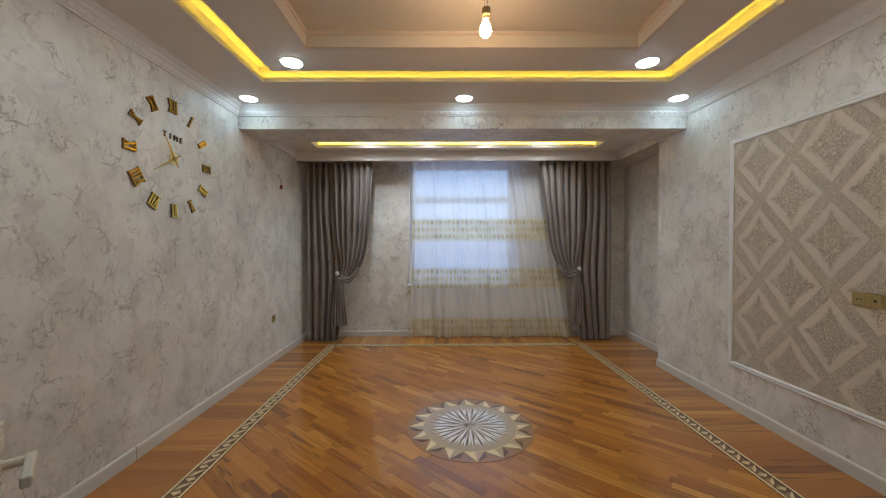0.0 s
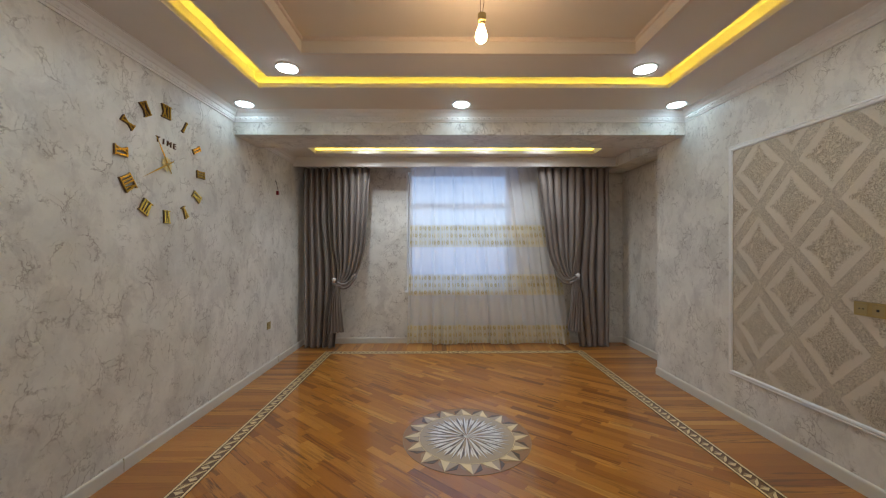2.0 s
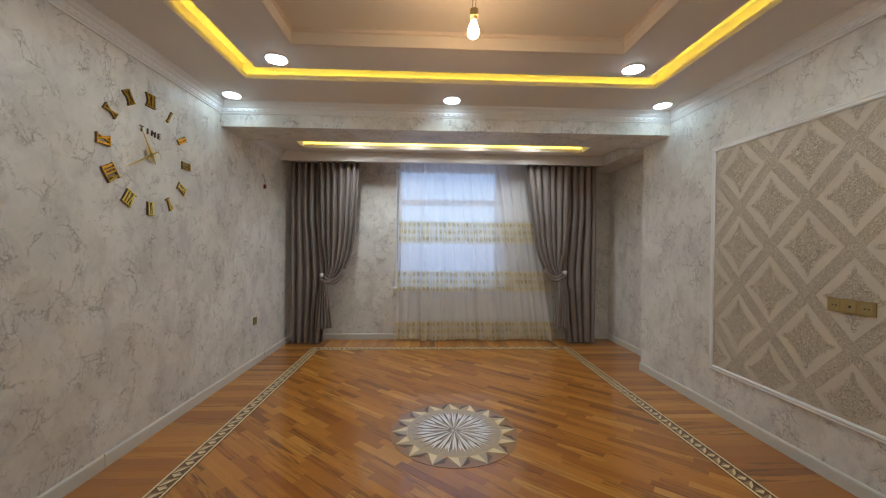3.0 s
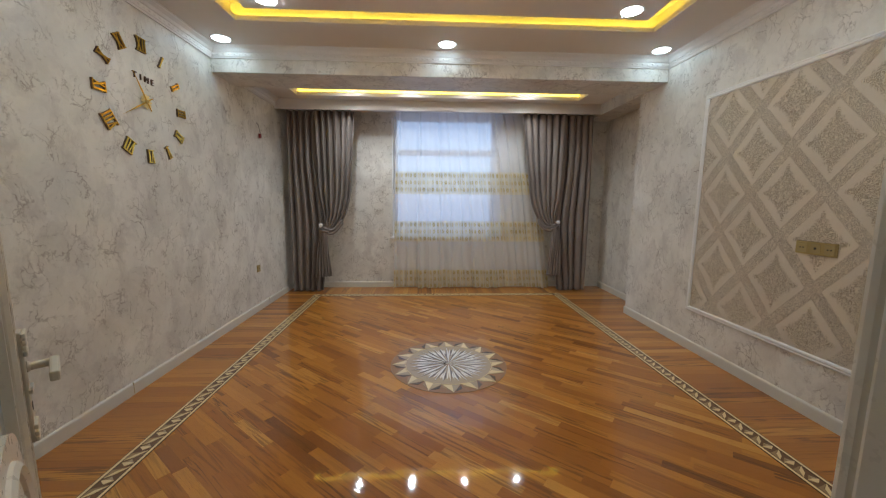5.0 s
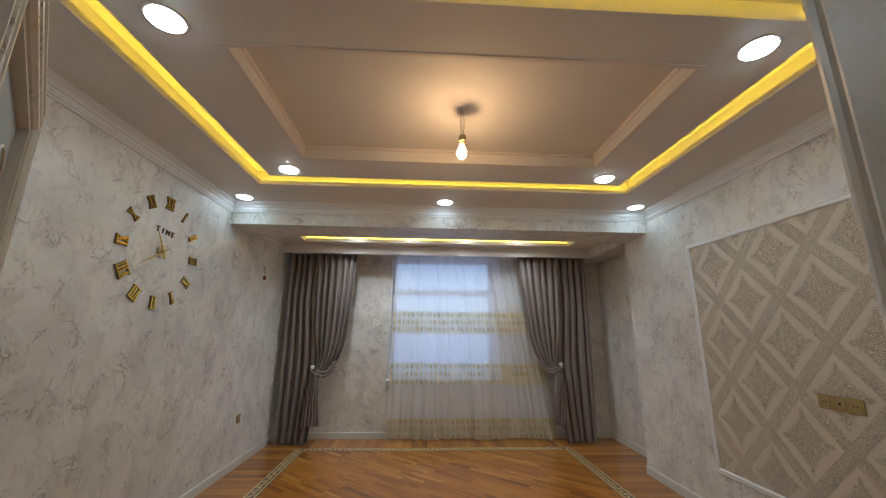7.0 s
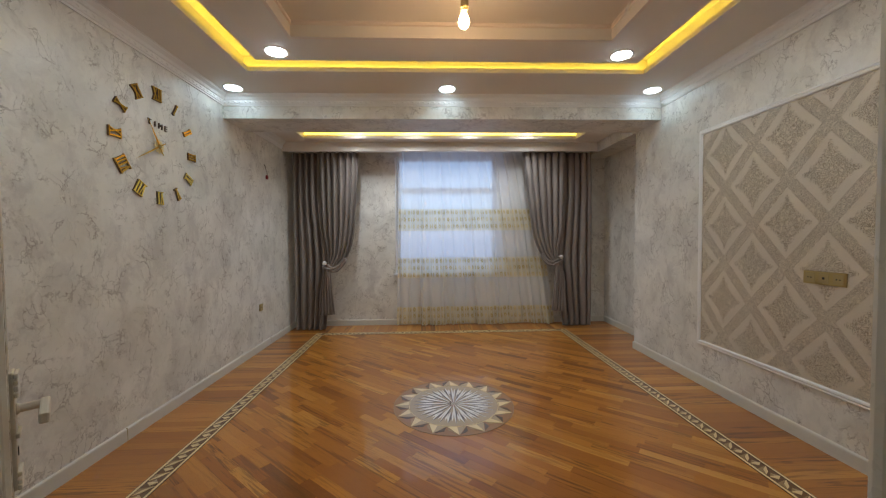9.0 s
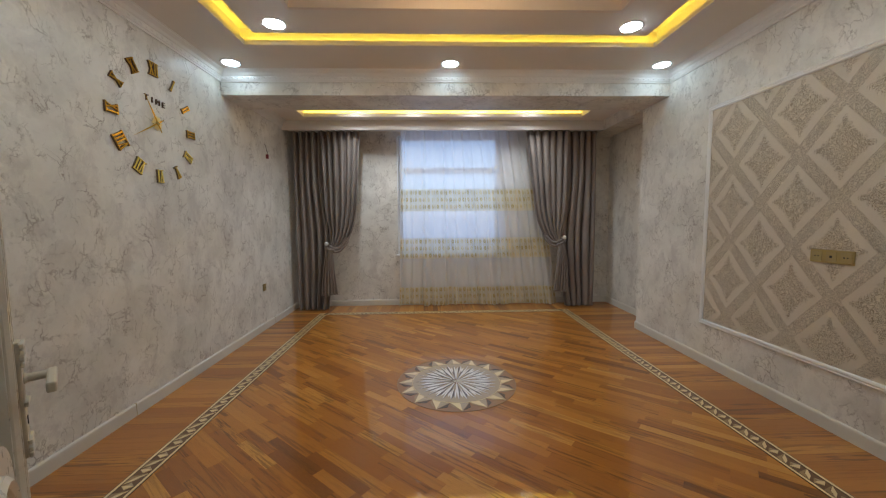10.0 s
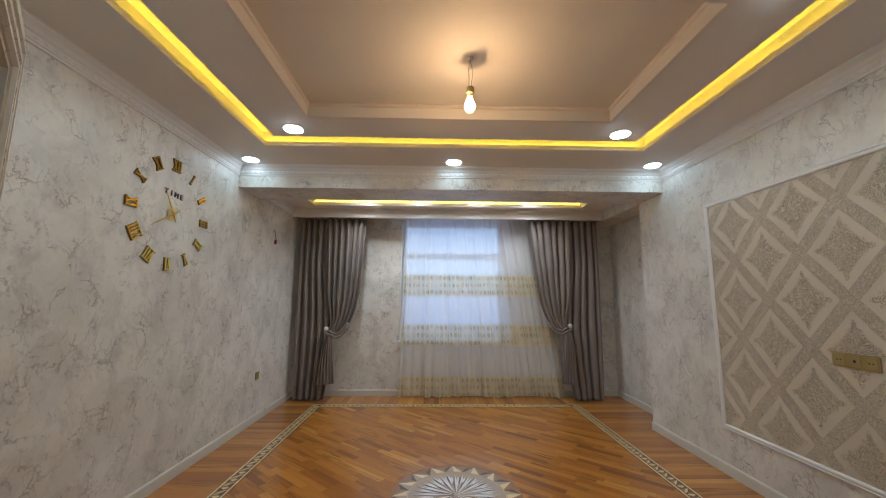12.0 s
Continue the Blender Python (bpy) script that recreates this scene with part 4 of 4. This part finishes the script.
# outer ring of faceted points: a pale and a mid half, dark behind
ring_piece("facet_pale", [pol(0.366, -0.94 * h), pol(0.366, 0.05 * h), pol(0.474, 0.10 * h)], 0.0, 0.0036, M_PALE, NR, NR, med)
ring_piece("facet_mid", [pol(0.366, 0.05 * h), pol(0.366, 0.94 * h), pol(0.474, 0.10 * h)], 0.0, 0.0033, M_FIELD, NR, NR, med)
ring_piece("facet_dark", [pol(0.370, 0.96 * h), pol(0.466, 0.22 * h), pol(0.430, 0.90 * h)], 0.0, 0.0030, M_DARK, NR, NR, med)
ring_piece("facet_dark", [pol(0.370, -0.96 * h), pol(0.466, -0.02 * h), pol(0.412, -0.80 * h)], 0.0, 0.0028, M_MID, NR, NR, med)
# star of long and short rays, each with a light and a dark half
NS = 16
g = math.pi / NS
ring_piece("ray_light", [pol(0.0, 0), pol(0.17, -0.46 * g), pol(0.325, 0), pol(0.17, 0.14 * g)], 0.0, 0.0046, M_STAR_L, NS, NS, med)
ring_piece("ray_dark", [pol(0.02, 0.1 * g), pol(0.17, 0.10 * g), pol(0.325, 0), pol(0.17, 0.58 * g)], 0.0, 0.0043, M_STAR_D, NS, NS, med)
ring_piece("short_ray_light", [pol(0.13, g), pol(0.245, 0.66 * g), pol(0.315, g)], 0.0, 0.0040, M_STAR_L, NS, NS, med)
ring_piece("short_ray_dark", [pol(0.13, g), pol(0.315, g), pol(0.245, 1.40 * g)], 0.0, 0.0037, M_STAR_D, NS, NS, med)
for off in (0.5, 1.5):
    ring_piece("thin_ray", [pol(0.12, off * g), pol(0.24, (off - 0.16) * g), pol(0.285, off * g), pol(0.24, (off + 0.16) * g)], 0.0, 0.0033, M_STAR_L, NS, NS, med)

# inlaid border: pale lines with dark edges, faceted triangles between
BX0, BX1, BY1, BW = 0.428, 4.026, 5.268, 0.115
border = tagged(new("floor_border"), "inlaid border band of pale and dark wooden triangles", "floor inlay", kind="structure")
def run(x0, x1, y0, y1, z, mat, name):
    part(name, boxes((x0, x1, y0, y1, -0.02, z)), mat, border)
BS = 0.30
run(BX0, BX0 + BW, BS, BY1, 0.0012, M_WALNUT, "band_ground")
run(BX1 - BW, BX1, BS, BY1, 0.0012, M_WALNUT, "band_ground")
run(BX0 + BW, BX1 - BW, BY1 - BW, BY1, 0.0012, M_WALNUT, "band_ground")
for d0, d1, mat, nm in ((0.0, 0.004, M_DARK, "dark_line"), (0.004, 0.018, M_PALE, "pale_line"), (0.018, 0.023, M_DARK, "dark_line"), (BW - 0.023, BW - 0.018, M_DARK, "dark_line"), (BW - 0.018, BW - 0.004, M_PALE, "pale_line"), (BW - 0.004, BW, M_DARK, "dark_line")):
    run(BX0 + d0, BX0 + d1, BS, BY1 - d0, 0.0030, mat, nm)
    run(BX1 - d1, BX1 - d0, BS, BY1 - d0, 0.0030, mat, nm)
    run(BX0 + d1, BX1 - d1, BY1 - d1, BY1 - d0, 0.0027, mat, nm)
PITCH, I0, I1 = 0.124, 0.0235, BW - 0.0235
cell = {}
IM = (I0 + I1) / 2
for nm, pts, mat, zz in (("diamond_pale", [(PITCH * 0.02, IM), (PITCH * 0.22, I0 + 0.004), (PITCH * 0.26, IM), (PITCH * 0.22, I1 - 0.004)], M_PALE, 0.0036),
                         ("diamond_mid", [(PITCH * 0.26, IM), (PITCH * 0.22, I0 + 0.004), (PITCH * 0.45, IM)], M_FIELD, 0.0034),
                         ("diamond_mid", [(PITCH * 0.26, IM), (PITCH * 0.45, IM), (PITCH * 0.22, I1 - 0.004)], M_MID, 0.0032),
                         ("leaf_pale", [(PITCH * 0.36, I1), (PITCH * 0.56, IM), (PITCH * 0.98, I0), (PITCH * 0.74, IM + 0.008)], M_PALE, 0.0034),
                         ("leaf_mid", [(PITCH * 0.42, I1), (PITCH * 0.76, IM + 0.009), (PITCH * 0.98, I0 + 0.003), (PITCH * 0.80, I1)], M_MID, 0.0030)):
    bm = prism(bmesh.new(), pts, 0.0, zz)
    bmesh.ops.recalc_face_normals(bm, faces=bm.faces)
    me = bpy.data.meshes.new(nm)
    bm.to_mesh(me)
    bm.free()
    me.materials.append(mat)
    cell[(nm, len(cell))] = me
def band(origin, deg, length):
    for i in range(int(length / PITCH)):
        for (nm, _), me in cell.items():
            o = new(nm, me)
            o.parent = border
            o.matrix_local = pose(*origin, 0, 0, deg) @ Matrix.Translation((i * PITCH, 0, 0))
band((BX0 + BW, BS + 0.5, 0), 90, BY1 - BS - 0.5)
band((BX1, BS + 0.5, 0), 90, BY1 - BS - 0.5)
band((BX0 + BW, BY1 - BW, 0), 0, BX1 - BX0 - 2 * BW)


def clip(poly, inside, cross):
    out = []
    for i, p in enumerate(poly):
        q = poly[(i + 1) % len(poly)]
        if inside(p):
            out.append(p)
        if inside(p) != inside(q):
            out.append(cross(p, q))
    return out


def clip_rect(poly, x0, x1, y0, y1):
    for ax, lim, sg in ((0, x0, 1), (0, x1, -1), (1, y0, 1), (1, y1, -1)):
        if not poly:
            return poly
        poly = clip(poly, lambda p: sg * (p[ax] - lim) >= 0, lambda p, q: tuple(p[c] + (q[c] - p[c]) * (lim - p[ax]) / (q[ax] - p[ax]) for c in (0, 1)))
    return poly


class Strips:
    """Strips of parquet: those nearest the doorway singly, the rest joined."""
    def __init__(self, limit_y):
        self.limit, self.joined, self.n = limit_y, bmesh.new(), 0
        self.juv = self.joined.loops.layers.uv.new("UVMap")
        self.rng = random.Random(21)

    def lay(self, poly, centre, deg):
        """poly: outline in the strip's own frame (x along the grain)."""
        m = Matrix.Translation((*centre, 0)) @ Matrix.Rotation(radians(deg), 4, "Z")
        dz = self.rng.uniform(-0.0002, 0.0002)
        tilt = Matrix.Rotation(radians(self.rng.gauss(0, 0.10)), 4, "X") @ Matrix.Rotation(radians(self.rng.gauss(0, 0.03)), 4, "Y")
        single = centre[1] < self.limit and self.n < 300
        bm = bmesh.new() if single else self.joined
        uv = bm.loops.layers.uv.new("UVMap") if single else self.juv
        mm = tilt if single else m @ tilt
        e = 0.0013
        cx, cy = sum(p[0] for p in poly) / len(poly), sum(p[1] for p in poly) / len(poly)
        size = max(0.02, max(abs(p[0] - cx) + abs(p[1] - cy) for p in poly))
        top = [(cx + (p[0] - cx) * (1 - e / size), cy + (p[1] - cy) * (1 - e / size)) for p in poly]
        lo = [bm.verts.new(mm @ Vector((*p, -0.018))) for p in poly]
        mi = [bm.verts.new(mm @ Vector((*p, dz - 0.0006))) for p in poly]
        hi = [bm.verts.new(mm @ Vector((*p, dz))) for p in top]
        k = len(poly)
        fs = [bm.faces.new(hi)]
        for a, b in ((lo, mi), (mi, hi)):
            for i in range(k):
                fs.append(bm.faces.new((a[i], a[(i + 1) % k], b[(i + 1) % k], b[i])))
        inv = mm.inverted()
        for f in fs:
            for lp in f.loops:
                c = inv @ lp.vert.co
                lp[uv].uv = (c.x, c.y)
        if single:
            o = part("parquet_strip", bm, M_WOOD, floor)
            o.matrix_local = m
            self.n += 1

    def close(self):
        tagged(part("parquet_field", self.joined, M_WOOD_J, floor), kind="stuff")


strips = Strips(2.75)
PW, ANG = 0.063, -40.0
FX0, FX1, FY0, FY1 = BX0 + BW, BX1 - BW, BS, BY1 - BW
ca, sa = math.cos(radians(ANG)), math.sin(radians(ANG))
rng = random.Random(4)
cxm, cym = (FX0 + FX1) / 2, (FY0 + FY1) / 2
for row in range(-70, 71):
    v = row * PW
    u = -4.2 + rng.uniform(0, 0.5)
    while u < 4.2:
        ln = rng.choice((0.28, 0.36, 0.42, 0.48, 0.55))
        quad = [(u, v), (u + ln, v), (u + ln, v + PW), (u, v + PW)]
        u += ln
        wq = [(cxm + a * ca - b * sa, cym + a * sa + b * ca) for a, b in quad]
        cl = clip_rect(wq, FX0, FX1, FY0, FY1)
        if len(cl) < 3:
            continue
        mx, my = sum(p[0] for p in cl) / len(cl), sum(p[1] for p in cl) / len(cl)
        loc = [((p[0] - mx) * ca + (p[1] - my) * sa, -(p[0] - mx) * sa + (p[1] - my) * ca) for p in cl]
        keep = [p for i, p in enumerate(loc) if (Vector(p) - Vector(loc[i - 1])).length > 0.003]
        if len(keep) >= 3:
            strips.lay(keep, (mx, my), ANG)
# strips outside the border, square to the walls
def margin(x0, x1, y0, y1, deg):
    along = x1 - x0 if deg == 0 else y1 - y0
    across = y1 - y0 if deg == 0 else x1 - x0
    k = max(1, round(across / 0.07))
    w = across / k
    for i in range(k):
        off = -across / 2 + (i + 0.5) * w
        c = ((x0 + x1) / 2, (y0 + y1) / 2 + off) if deg == 0 else ((x0 + x1) / 2 + off, (y0 + y1) / 2)
        if along < 0.9:
            strips.lay([(-along / 2, -w / 2), (along / 2, -w / 2), (along / 2, w / 2), (-along / 2, w / 2)], c, deg)
        else:
            s = -along / 2
            while s < along / 2 - 0.01:
                e = min(along / 2, s + rng.choice((0.30, 0.36, 0.45)))
                q = [(s, -w / 2), (e, -w / 2), (e, w / 2), (s, w / 2)]
                mid = (s + e) / 2
                cc = (c[0] + mid, c[1]) if deg == 0 else (c[0], c[1] + mid)
                strips.lay([(p[0] - mid, p[1]) for p in q], cc, deg)
                s = e
margin(XW, BX0, BS, YN, 0)
margin(BX1, XE, BS, YP, 0)
margin(BX1, XN, YP, YN, 0)
margin(BX0, BX1, BY1, YN, 90)
margin(XW, 3.6, HALL_S, YS, 0)
margin(XW, XE, YS, BS, 0)
strips.close()
